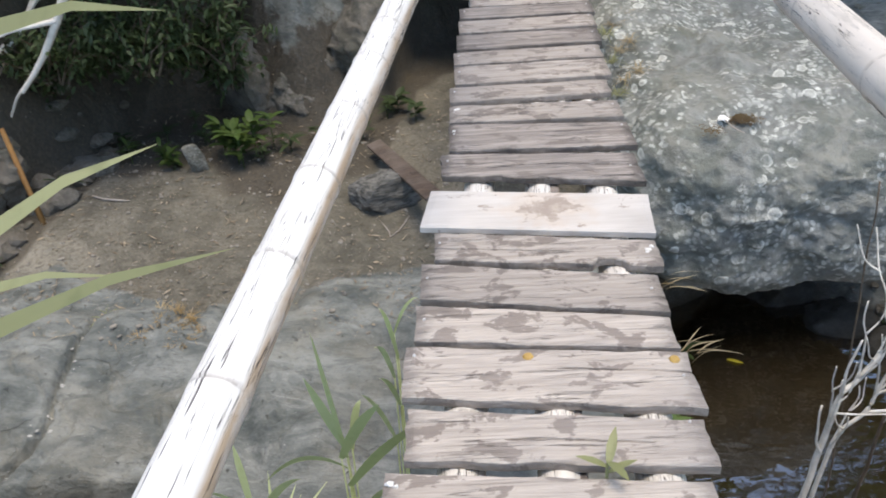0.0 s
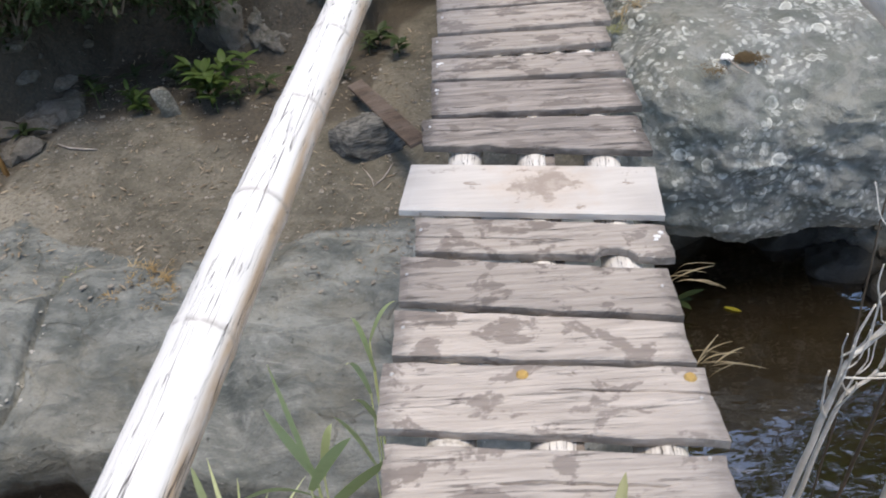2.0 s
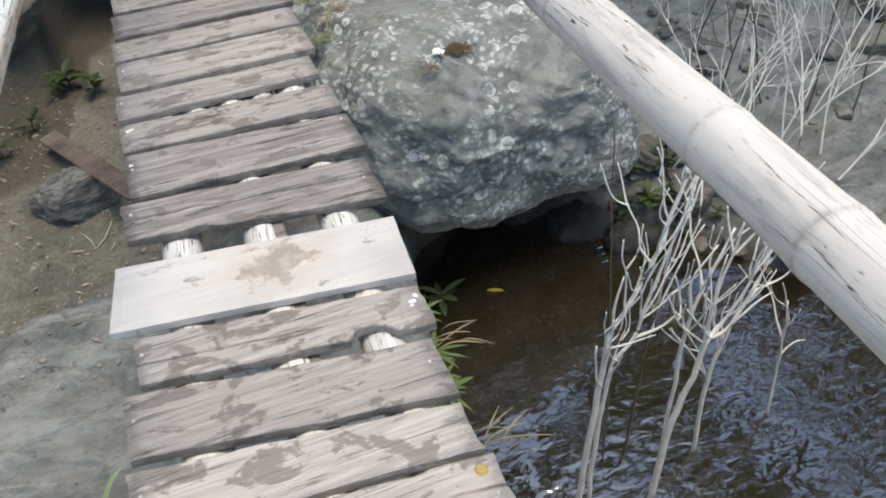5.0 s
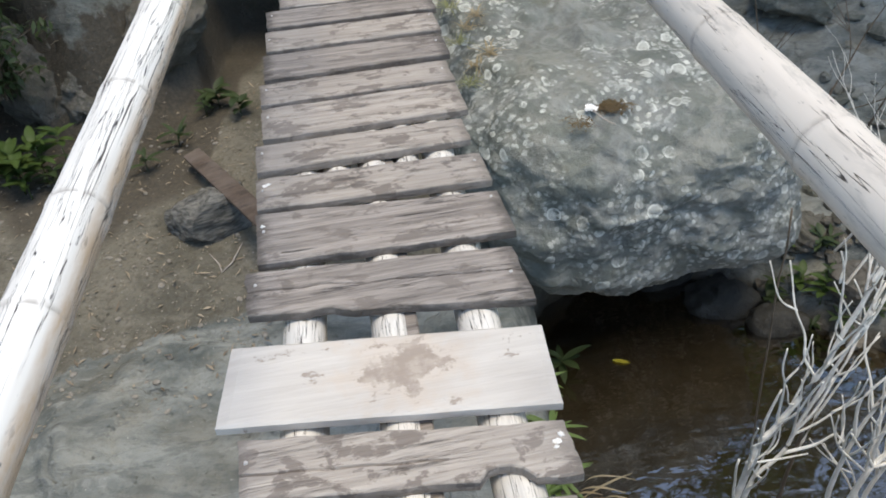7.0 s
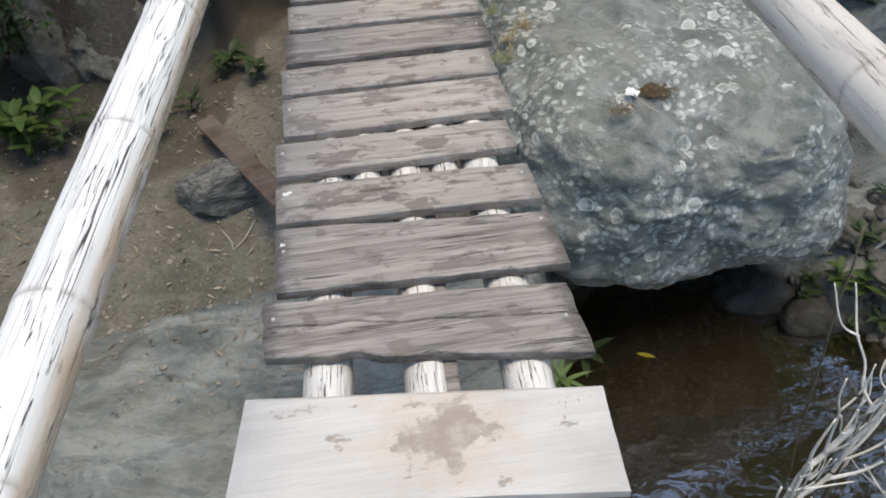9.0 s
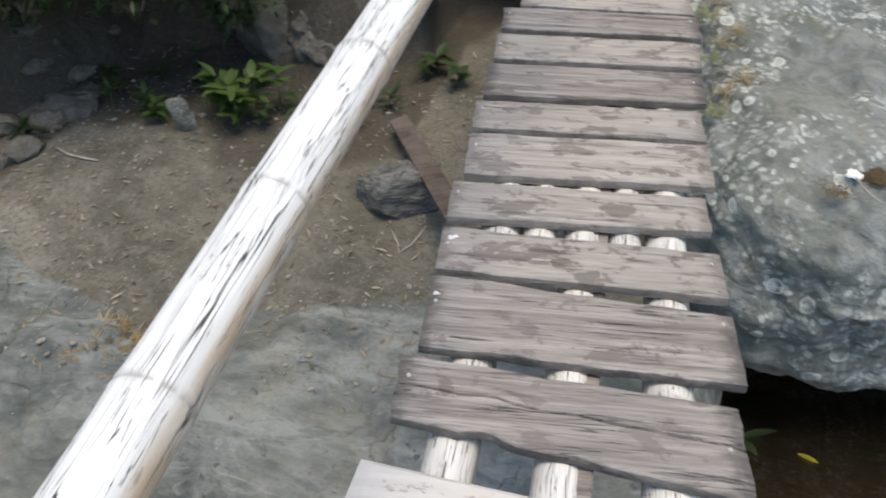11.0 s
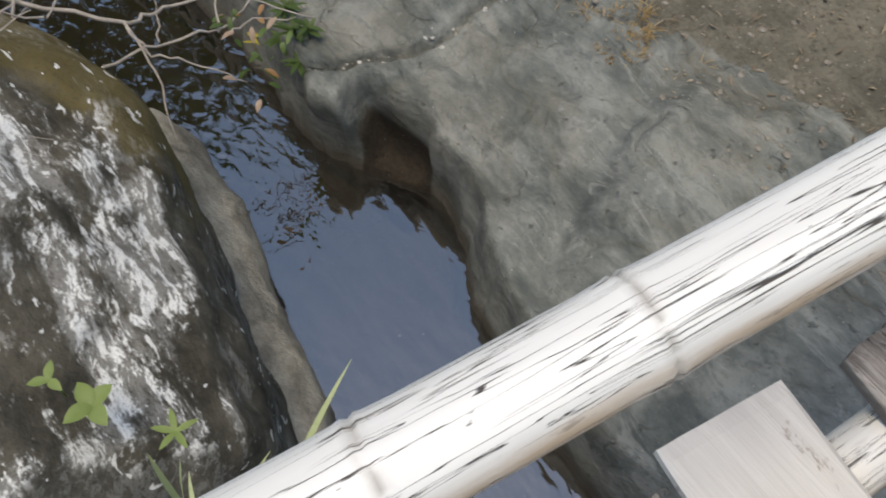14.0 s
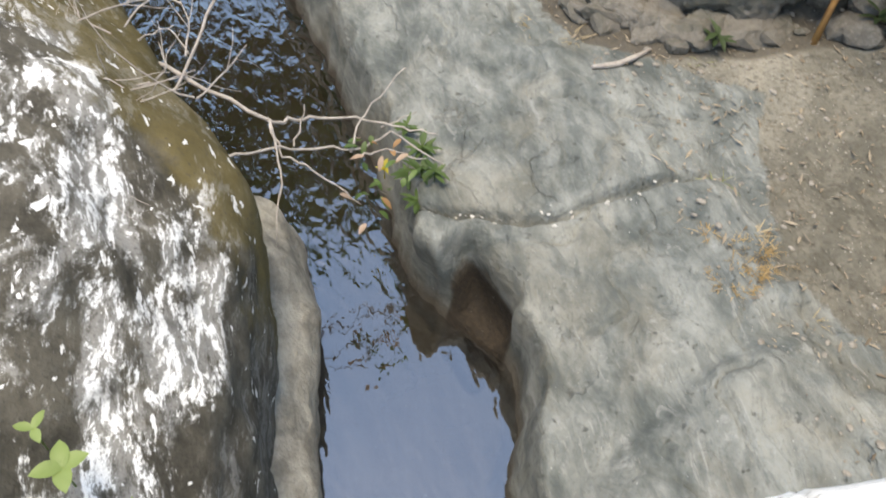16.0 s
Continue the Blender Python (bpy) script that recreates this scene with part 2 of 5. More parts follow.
def mat_boulder(name, base, lichen, size, cover):
    """Weathered rock with pale round lichen in several sizes and mossy hollows."""
    m = Mat(name, 0.88)
    p = m.coords()
    bend = m.node("ShaderNodeVectorMath")
    nz = m.node("ShaderNodeTexNoise", Scale=9.0, Detail=3.0)
    m.link(p, nz.inputs["Vector"])
    sc = m.node("ShaderNodeVectorMath")
    sc.operation = "SCALE"
    sc.inputs["Scale"].default_value = 0.07
    m.link(nz.outputs["Color"], sc.inputs[0])
    m.link(p, bend.inputs[0])
    m.link(sc.outputs[0], bend.inputs[1])
    q = bend.outputs[0]
    big = m.noise(p, 1.6, 5, 0.6)
    mid = m.noise(p, 7, 6, 0.68, 0.6)
    fine = m.noise(p, 40, 4, 0.7)
    tone = m.mix(m.step(mid, 0.3, 0.7), tuple(c * 0.62 for c in base), base)
    tone = m.mix(m.math("MULTIPLY", m.step(big, 0.45, 0.66), 0.5), tone, (base[0] * 1.06, base[1] * 1.0, base[2] * 0.9))
    zone = m.step(m.math("ADD", m.noise(p, 1.2, 5, 0.62), m.math("MULTIPLY", fine, 0.1)), cover + 0.04, cover + 0.13)
    d1, d2 = m.cells(q, size), m.cells(q, size * 2.6)
    disc = m.math("MAXIMUM", m.math("MULTIPLY", m.step(d1, 0.33, 0.29), m.step(m.noise(p, 3.7, 2), 0.44, 0.5)), m.step(d2, 0.36, 0.28))
    ring = m.math("MULTIPLY", m.step(d1, 0.2, 0.27), m.step(d1, 0.33, 0.29))
    disc = m.math("MULTIPLY", disc, zone)
    disc = m.math("MULTIPLY", disc, m.step(mid, 0.33, 0.5))
    patchy = m.noise(p, 1.2, 5, 0.62)
    scale_ = m.cells(q, size * 3.2)
    crust = m.math("MULTIPLY", m.step(scale_, 0.5, 0.36), m.step(m.math("ADD", patchy, m.math("MULTIPLY", m.math("SUBTRACT", mid, 0.5), 0.5)), 0.5, 0.58))
    tone = m.mix(m.math("MULTIPLY", m.step(m.noise(m.coords((1, 1, 1.8)), 2.6, 7, 0.7, 0.9), 0.45, 0.57), 0.58), tone, (base[0] * 0.42, base[1] * 0.46, base[2] * 0.42))
    tone = m.mix(m.math("MULTIPLY", crust, 0.4), tone, tuple(c * 0.9 for c in lichen))
    tone = m.mix(m.math("MULTIPLY", disc, 0.7), tone, tuple(c * 0.92 for c in lichen))
    tone = m.mix(m.math("MULTIPLY", m.math("MULTIPLY", ring, disc), 0.6), tone, tuple(min(1, c * 1.25) for c in lichen))
    tone = m.mix(m.math("MULTIPLY", m.step(fine, 0.55, 0.72), 0.5), tone, tuple(c * 0.35 for c in base))
    moss = m.step(m.noise(p, 2.9, 5, 0.6), 0.6, 0.7)
    tone = m.mix(m.math("MULTIPLY", moss, 0.28), tone, (0.14, 0.12, 0.06))
    relief = m.math("ADD", m.math("MULTIPLY", mid, 0.8), m.math("MULTIPLY", fine, 0.3))
    return m.done(tone, relief, 0.05, 0.9)


def mat_streak():
    """Dark rock face with white lichen crust in streaks, brown moss towards the crest."""
    m = Mat("streaked rock", 0.92, 0.0, 0.2)
    p = m.coords()
    run = m.coords((2.2, 3.6, 3.6), (0.5, 0.0, 0.0))
    a = m.noise(run, 1.0, 6, 0.66, 0.6)
    b = m.noise(m.coords((4.5, 12, 12), (0.5, 0.0, 0.0)), 1.1, 9, 0.74, 0.5)
    fine = m.noise(p, 45, 4, 0.7)
    mid = m.noise(p, 6, 5, 0.65)
    sep = m.node("ShaderNodeSeparateXYZ")
    m.link(p, sep.inputs[0])
    tone = m.mix(m.step(mid, 0.3, 0.7), (0.045, 0.041, 0.032), (0.125, 0.114, 0.09))
    crest = m.math("ADD", m.math("MULTIPLY", sep.outputs[0], -0.45), m.math("MULTIPLY", sep.outputs[1], 0.75))
    moss = m.step(m.math("ADD", crest, m.math("MULTIPLY", m.noise(p, 2.6, 5, 0.65), 0.9)), 2.74, 2.94)
    crust = m.math("SUBTRACT", 1.0, m.math("MULTIPLY", moss, 0.9))
    tone = m.mix(m.math("MULTIPLY", moss, 0.85), tone, m.mix(mid, (0.095, 0.075, 0.028), (0.17, 0.135, 0.055)))
    # crust thins out on steep faces
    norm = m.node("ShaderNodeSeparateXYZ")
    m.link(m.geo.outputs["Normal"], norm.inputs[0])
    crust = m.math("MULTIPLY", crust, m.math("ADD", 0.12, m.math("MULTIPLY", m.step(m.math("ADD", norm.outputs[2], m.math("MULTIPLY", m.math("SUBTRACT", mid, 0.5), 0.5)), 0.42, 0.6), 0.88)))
    grain = m.noise(m.coords((18, 42, 42), (0.5, 0.0, 0.0)), 1.0, 5, 0.75)
    a = m.math("ADD", a, m.math("MULTIPLY", m.math("SUBTRACT", grain, 0.5), 0.35))
    b = m.math("ADD", b, m.math("MULTIPLY", m.math("SUBTRACT", grain, 0.5), 0.3))
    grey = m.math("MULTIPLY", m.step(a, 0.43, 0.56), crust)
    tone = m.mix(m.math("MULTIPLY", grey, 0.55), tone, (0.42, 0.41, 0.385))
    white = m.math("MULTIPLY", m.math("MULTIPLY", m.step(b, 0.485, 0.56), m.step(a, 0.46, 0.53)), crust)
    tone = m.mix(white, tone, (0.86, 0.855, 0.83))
    dots = m.step(m.noise(m.coords((0.55, 1, 1)), 17, 3, 0.5, 0.6), 0.66, 0.69)
    tone = m.mix(m.math("MULTIPLY", dots, 0.9), tone, (0.84, 0.83, 0.8))
    tone = m.mix(m.math("MULTIPLY", m.step(fine, 0.56, 0.68), 0.6), tone, (0.06, 0.056, 0.048))
    relief = m.math("ADD", mid, m.math("MULTIPLY", fine, 0.35))
    return m.done(tone, relief, 0.022, 0.6)


def mat_simple(name, colour, second, scale, rough=0.8, dist=0.004, stretch=(1, 1, 1)):
    m = Mat(name, rough)
    f = m.noise(m.coords(stretch, shift=True), scale, 5, 0.65)
    g = m.noise(m.coords(stretch, shift=True), scale * 6, 3, 0.6)
    tone = m.mix(m.step(f, 0.3, 0.7), colour, second)
    tone = m.mix(m.math("MULTIPLY", m.step(g, 0.5, 0.75), 0.4), tone, tuple(c * 0.55 for c in colour))
    return m.done(tone, m.math("ADD", f, m.math("MULTIPLY", g, 0.4)), dist, 0.8)


def mat_leaf(name, colour, second):
    m = Mat(name, 0.5, 0.0, 0.4)
    tone = m.mix(m.info.outputs["Random"], colour, second)
    isl = m.mix(m.geo.outputs["Random Per Island"], tuple(c * 0.6 for c in colour), tuple(min(1, c * 1.25) for c in second))
    tone = m.mix(0.55, tone, isl)
    f = m.noise(m.coords(), 40, 3)
    tone = m.mix(m.math("MULTIPLY", m.step(f, 0.5, 0.8), 0.3), tone, tuple(c * 0.6 for c in colour))
    m.done(tone)
    m.b.inputs["Subsurface Weight"].default_value = 0.0
    tr = m.node("ShaderNodeBsdfTranslucent")
    m.link(tone, tr.inputs[0])
    mx = m.node("ShaderNodeMixShader", Fac=0.3)
    out = m.t.nodes["Material Output"]
    m.link(m.b.outputs[0], mx.inputs[1])
    m.link(tr.outputs[0], mx.inputs[2])
    m.link(mx.outputs[0], out.inputs[0])
    return m.m


def mat_water():
    m = Mat("water", 0.02, 0.0, 0.5)
    m.b.inputs["IOR"].default_value = 2.8
    m.b.inputs["Transmission Weight"].default_value = 1.0
    calm = m.noise(m.coords((1.2, 3.0, 1), (0, 0, 0.35)), 2.4, 2, 0.5)
    chop = m.noise(m.coords((4.0, 7.0, 1), (0, 0, -0.5)), 1.4, 2, 0.4, 0.6)
    at = m.node("ShaderNodeAttribute")
    at.attribute_name = "ripple"
    h = m.math("ADD", m.math("MULTIPLY", calm, 0.12), m.math("MULTIPLY", chop, at.outputs["Fac"]))
    broken = m.node("ShaderNodeAttribute")
    broken.attribute_name = "broken"
    silt = m.node("ShaderNodeAttribute")
    silt.attribute_name = "silt"
    return m.done(m.mix(silt.outputs["Fac"], (0.10, 0.10, 0.095), (0.125, 0.103, 0.068)), h, 0.05, 1.0, m.math("ADD", m.math("MULTIPLY", broken.outputs["Fac"], 0.16), 0.02))


PLANK = mat_plank("weathered board", (0.588, 0.524, 0.46), (0.352, 0.304, 0.262), (0.20, 0.166, 0.142), 0.528)
PLANK_GREY = mat_plank("grey board", (0.47, 0.415, 0.37), (0.16, 0.136, 0.118), (0.17, 0.142, 0.122), 0.552, deep=0.9)
PLANK_PALE = mat_plank("new board", (0.67, 0.63, 0.58), (0.57, 0.53, 0.485), (0.31, 0.25, 0.205), 0.62, (0.535, 2.36, 0.085), 0.0)
PLANK_OLD = mat_plank("fallen board", (0.12, 0.088, 0.068), (0.07, 0.05, 0.04), (0.055, 0.042, 0.034), 0.55)
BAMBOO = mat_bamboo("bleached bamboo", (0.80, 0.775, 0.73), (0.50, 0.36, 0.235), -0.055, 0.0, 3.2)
BAMBOO_GREY = mat_bamboo("grey bamboo", (0.66, 0.60, 0.53), (0.42, 0.355, 0.285), 0.1, 0.45)
POLE = mat_bamboo("pole bamboo", (0.74, 0.715, 0.67), (0.42, 0.36, 0.29), -0.04, 0.35)
GROUND = mat_ground()
BOULDER = mat_boulder("lichen rock", (0.285, 0.298, 0.28), (0.62, 0.635, 0.59), 6.8, 0.44)
STONE = mat_boulder("stone", (0.225, 0.222, 0.192), (0.33, 0.325, 0.29), 12.0, 0.6)
BANK = mat_boulder("bank rock", (0.19, 0.175, 0.15), (0.26, 0.245, 0.215), 9.0, 0.62)
SLATE = mat_simple("dark slate", (0.06, 0.062, 0.06), (0.25, 0.245, 0.225), 7, 0.75, 0.03, (1, 3, 9))
STREAK = mat_streak()
PALE_ROCK = mat_simple("pale rock", (0.40, 0.37, 0.305), (0.16, 0.147, 0.12), 6.0, 0.8, 0.04)
WATER = mat_water()
TWIG = mat_simple("dead twig", (0.82, 0.785, 0.71), (0.64, 0.60, 0.53), 14, 0.8)
TWIG_DARK = mat_simple("brown twig", (0.16, 0.12, 0.085), (0.09, 0.07, 0.05), 14, 0.8)
TWIG_GREY = mat_simple("grey twig", (0.46, 0.415, 0.37), (0.30, 0.265, 0.235), 14, 0.8)
BARK = mat_simple("bark", (0.14, 0.115, 0.09), (0.22, 0.19, 0.155), 12, 0.9, 0.01)
LEAF = mat_leaf("leaf", (0.055, 0.10, 0.025), (0.11, 0.17, 0.045))
LEAF_DARK = mat_leaf("dark leaf", (0.035, 0.058, 0.024), (0.078, 0.115, 0.045))
BLADE = mat_leaf("blade", (0.20, 0.23, 0.09), (0.38, 0.38, 0.2))
DRY = mat_leaf("dry grass", (0.34, 0.27, 0.15), (0.45, 0.36, 0.22))
YELLOW = mat_leaf("yellow leaf", (0.40, 0.34, 0.03), (0.46, 0.40, 0.05))
ORANGE = mat_leaf("orange leaf", (0.36, 0.20, 0.085), (0.42, 0.26, 0.13))
PINKDRY = mat_leaf("withered leaf", (0.45, 0.32, 0.24), (0.5, 0.38, 0.28))
CHIP = mat_simple("white chalk", (0.78, 0.77, 0.74), (0.85, 0.84, 0.82), 40, 0.7)
PEB = mat_simple("pebble", (0.31, 0.285, 0.245), (0.19, 0.172, 0.145), 20, 0.85)
NAIL = mat_simple("nail head", (0.62, 0.60, 0.58), (0.45, 0.42, 0.4), 60, 0.5)
RUST = mat_simple("brass washer", (0.50, 0.33, 0.10), (0.4, 0.25, 0.08), 60, 0.45)


# ---- helpers for shapes ----
def obj(name, bm, material, parent=None, smooth=False):
    me = bpy.data.meshes.new(name)
    if smooth:
        for f in bm.faces:
            f.smooth = True
    bm.to_mesh(me)
    bm.free()
    me.materials.append(material)
    ob = new(name, me)
    if parent:
        ob.parent = parent
    return ob


def part(name, bm, material, parent, label="", smooth=False):
    return tagged(obj(name, bm, material, parent, smooth), label)


def grid_mesh(name, xs, ys, zs, material, attr=None, shift=None):
    """A sheet over a grid of x and y; shift moves its points along y."""
    nx, ny = len(xs), len(ys)
    dy = np.zeros((ny, nx)) if shift is None else shift
    verts = [(xs[i], ys[j] + dy[j][i], zs[j][i]) for j in range(ny) for i in range(nx)]
    faces = [(j * nx + i, j * nx + i + 1, (j + 1) * nx + i + 1, (j + 1) * nx + i) for j in range(ny - 1) for i in range(nx - 1)]
    me = bpy.data.meshes.new(name)
    me.from_pydata(verts, [], faces)
    me.polygons.foreach_set("use_smooth", [True] * len(faces))
    me.materials.append(material)
    for key, values in (attr or {}).items():
        a = me.attributes.new(key, "FLOAT", "POINT")
        a.data.foreach_set("value", np.asarray(values, dtype=np.float32).ravel())
    return new(name, me)


def sstep(a, b, v):
    t = np.clip((v - a) / (b - a), 0, 1)
    return t * t * (3 - 2 * t)


def tube(bm, pts, radii, sides=7, uv=None, cap=True, rings_at=None):
    """A tube along pts; with uv, the turn and the metres along go into that layer."""
    rings, along = [], 0.0
    for i, p in enumerate(pts):
        p = Vector(p)
        a, b = Vector(pts[max(i - 1, 0)]), Vector(pts[min(i + 1, len(pts) - 1)])
        d = (b - a).normalized()
        ref = Vector((0, 0, 1)) if abs(d.z) < 0.95 else Vector((1, 0, 0))
        s = d.cross(ref).normalized()
        u = s.cross(d)
        if i:
            along += (p - Vector(pts[i - 1])).length
        ring = [bm.verts.new(p + radii[i] * (u * math.cos(k * math.tau / sides - 2.2) + s * math.sin(k * math.tau / sides - 2.2))) for k in range(sides)]
        rings.append((ring, along))
        if rings_at:
            for v in ring:
                v[rings_at[0]] = rings_at[1][i]
    for (r0, a0), (r1, a1) in zip(rings, rings[1:]):
        for k in range(sides):
            f = bm.faces.new((r0[k], r0[(k + 1) % sides], r1[(k + 1) % sides], r1[k]))
            f.smooth = True
            if uv:
                for loop, (uu, vv) in zip(f.loops, ((k, a0), (k + 1, a0), (k + 1, a1), (k, a1))):
                    loop[uv].uv = (uu / sides, vv)
    if cap:
        bm.faces.new(rings[0][0][::-1])
        bm.faces.new(rings[-1][0])


def bamboo(name, a, b, radius, joints, material, parent, label, seed, bow=0.0):
    """A bamboo culm from a to b, with swollen rings at the given metres along."""
    a, b = Vector(a), Vector(b)
    n = (b - a).length
    stops = {0.0, n}
    for j in joints:
        for off in (-0.03, -0.011, -0.005, 0.0, 0.005, 0.011, 0.03):
            if 0 < j + off < n:
                stops.add(j + off)
    k = 0.0
    while k < n:
        if all(abs(k - j) > 0.04 for j in joints):
            stops.add(k)
        k += 0.08
    pts, radii, marks = [], [], []
    for s in sorted(stops):
        p = a.lerp(b, s / n)
        w = noise.noise_vector(Vector((s * 0.8, seed, 0))) * 0.006
        p = p + Vector((w.x, 0, w.z + bow * math.sin(math.pi * s / n)))
        near = min((abs(s - j) for j in joints), default=1)
        r = radius * (1 + 0.035 * noise.noise(Vector((s * 1.3, seed * 3.1, 5))))
        r *= 1.045 if near < 0.006 else (1.02 if near < 0.012 else 1.0)
        if near < 0.001:
            r *= 0.945
        pts.append(p)
        radii.append(r)
        marks.append(1.0 if near < 0.003 else (0.3 if near < 0.007 else 0.0))
    bm = bmesh.new()
    ring_layer = bm.verts.layers.float.new("ring")
    uv = bm.loops.layers.uv.new("UVMap")
    tube(bm, pts, radii, 26, uv, True, (ring_layer, marks))
    return part(name, bm, material, parent, label)


def rock(name, centre, half, seed, material, power=2.6, rough=0.16, freq=1.3, level=4, shear=(0, 0), turn=0, parent=None, fine=0.03, facets=0, ledge=0.0, bed=(0.35, -0.3, 0.88)):
    """A boulder: a rounded block, pushed in and out by noise on three scales."""
    bm = bmesh.new()
    bmesh.ops.create_icosphere(bm, subdivisions=level, radius=1)
    off = Vector((seed * 7.3, seed * 3.7, seed * 1.9))
    small = min(half)
    rot = Matrix.Rotation(radians(turn), 3, "Z")
    rn = random.Random(seed)
    cuts = [(Vector((rn.gauss(0, 1), rn.gauss(0, 1), rn.gauss(0, 1))).normalized(), rn.uniform(0.72, 0.92)) for _ in range(facets)]
    for v in bm.verts:
        d = v.co.normalized()
        k = (abs(d.x) ** power + abs(d.y) ** power + abs(d.z) ** power) ** (-1 / power)
        p = Vector((d.x * k * half[0], d.y * k * half[1], d.z * k * half[2]))
        h = Vector((p.x / half[0], p.y / half[1], p.z / half[2]))
        for n_, o_ in cuts:
            over = h.dot(n_) - o_
            if over > 0:
                h -= n_ * over * 0.92
        p = Vector((h.x * half[0], h.y * half[1], h.z * half[2]))
        q = p * (freq / small * 0.5)
        push = rough * small * noise.fractal(q + off, 1.0, 2.0, 4) + fine * small * noise.fractal(q * 5 + off, 0.9, 2.0, 4)
        crack = noise.ridged_multi_fractal(q * 1.6 + off, 1.0, 2.0, 3, 1.0, 2.0)
        p += d * (push - 0.03 * small * crack)
        if ledge:
            h_ = p.dot(Vector(bed)) / (0.36 * small) + 1.3 * noise.fractal(q * 0.8 - off, 1.0, 2.0, 3)
            p += d * ledge * small * ((h_ - math.floor(h_)) ** 2.5 - 0.35) * (0.5 + noise.noise(q * 1.5 + off))
        p.x += shear[0] * p.z
        p.y += shear[1] * p.z
        v.co = rot @ p
    ob = obj(name, bm, material, parent, True)
    ob.location = centre
    return ob


def smooth_line(pts, steps=5):
    """A rounded line through the given points."""
    pts = [Vector(p) for p in pts]
    pts = [pts[0] * 2 - pts[1]] + pts + [pts[-1] * 2 - pts[-2]]
    out = []
    for a, b, c, d in zip(pts, pts[1:], pts[2:], pts[3:]):
        for k in range(steps):
            t = k / steps
            out.append(0.5 * (2 * b + (c - a) * t + (2 * a - 5 * b + 4 * c - d) * t * t + (3 * b - a - 3 * c + d) * t ** 3))
    return out + [pts[-2]]


# ---- terrain ----
SHORE_X = [-60, -8, -6.5, -4.75, -3.2, -2.87, -2.57, -2.27, -2.02, -1.73, -1.26, -0.6, 0.2, 0.9, 1.35, 1.6, 1.8, 2.5, 3.4, 3.8, 4.5, 6, 60]
NORTH_Y = [2.9, 2.9, 2.75, 2.95, 3.0, 2.97, 3.05, 3.22, 3.39, 3.34, 3.12, 2.95, 3.0, 3.1, 3.35, 4.6, 5.5, 6.0, 5.35, 4.75, 3.95, 3.5, 3.5]
SOUTH_X = [-60, -6.5, -5.6, -3.04, -2.73, -2.37, -1.85, -1.49, -0.8, 0, 0.9, 1.6, 3, 60]
SOUTH_Y = [1.4, 1.4, 1.5, 1.8, 1.95, 2.05, 2.05, 2.0, 1.9, 1.85, 2.0, 2.5, 1.9, 1.9]
WALL_X = [-60, -6, -3.9, -3.45, -3.2, -2.9, -2.1, -1.7, -1.3, -0.5, -0.2, 0.6, 1.1, 3.5, 7, 60]
WALL_Y = [4.4, 4.7, 5.2, 5.7, 6.6, 7.6, 7.7, 7.3, 7.2, 7.5, 9.2, 10.2, 9.2, 9.8, 10.5, 10.5]
xs = np.concatenate([np.linspace(-60, -8, 14)[:-1], np.linspace(-8, -4.6, 35)[:-1], np.linspace(-4.6, -3.2, 45)[:-1], np.linspace(-3.2, -1.0, 140)[:-1], np.linspace(-1.0, 1.2, 66)[:-1], np.linspace(1.2, 6, 80)[:-1], np.linspace(6, 10, 30)[:-1], np.linspace(10, 60, 12)])
ys = np.concatenate([np.linspace(-60, -4, 10)[:-1], np.linspace(-4, 1, 26)[:-1], np.linspace(1, 2.8, 45)[:-1], np.linspace(2.8, 5.2, 150)[:-1], np.linspace(5.2, 9, 110)[:-1], np.linspace(9, 13, 40)[:-1], np.linspace(13, 60, 12)])
GX, GY = np.meshgrid(xs, ys)


def field(scale, seed, octaves=4):
    """Fractal noise over the terrain's grid."""
    out = np.empty(GX.shape)
    for j in range(GX.shape[0]):
        for i in range(GX.shape[1]):
            out[j, i] = noise.fractal(Vector((GX[j, i] * scale + seed, GY[j, i] * scale - seed, seed)), 1.0, 2.0, octaves)
    return out


n1, n2, n3 = field(0.9, 3.1), field(3.5, 8.7), field(0.35, 1.7, 3)
north = GY - np.interp(GX, SHORE_X, NORTH_Y) - 0.06 * n2
south = np.interp(GX, SOUTH_X, SOUTH_Y) - GY - 0.1 * n1
back = GY - np.interp(GX, WALL_X, WALL_Y) - 0.3 * n1
left = 1 - sstep(1.2, 3.4, GX)
top_l = -2.32 + 0.3 * sstep(0, 1.2, north) + 0.22 * sstep(4.6, 6.8, GY) + 0.05 * n1
top_r = -2.8 + np.clip(0.27 * north, 0, 1.3) + 0.09 * n1 + 0.05 * n2
top_n = top_l * left + top_r * (1 - left)
edge = 0.1 * left + 0.5 * (1 - left)
bed = -3.4 + 0.1 * n1
Z = bed + (top_n - bed) * sstep(-edge, edge, north)
wall = sstep(0, 1.3, back) * (2.0 + 0.5 * n3) + sstep(0.8, 5, back) * 2.6
Z += wall + sstep(0.0, 0.6, back) * (0.28 * n1 + 0.12 * n2)
hs = bed + (-1.75 - bed) * sstep(0, 0.8, south)
hs += sstep(0.5, 1.6, south) * 1.15 + sstep(2.5, 9, south) * 1.2
Z = np.where(south > 0, np.maximum(Z, hs + 0.06 * n1), Z)
crack_y = np.array([3.0, 3.15, 3.35, 3.6, 3.9, 4.1, 4.5])
crack_at = np.array([-2.85, -2.76, -2.63, -2.48, -2.41, -2.38, -2.4])
crack_x = np.interp(GY, crack_y, crack_at) + 0.06 * n2
Z -= 0.09 * np.exp(-((GX - crack_x) / 0.021) ** 2) * (GY > 2.95) * sstep(4.75, 4.4, GY)
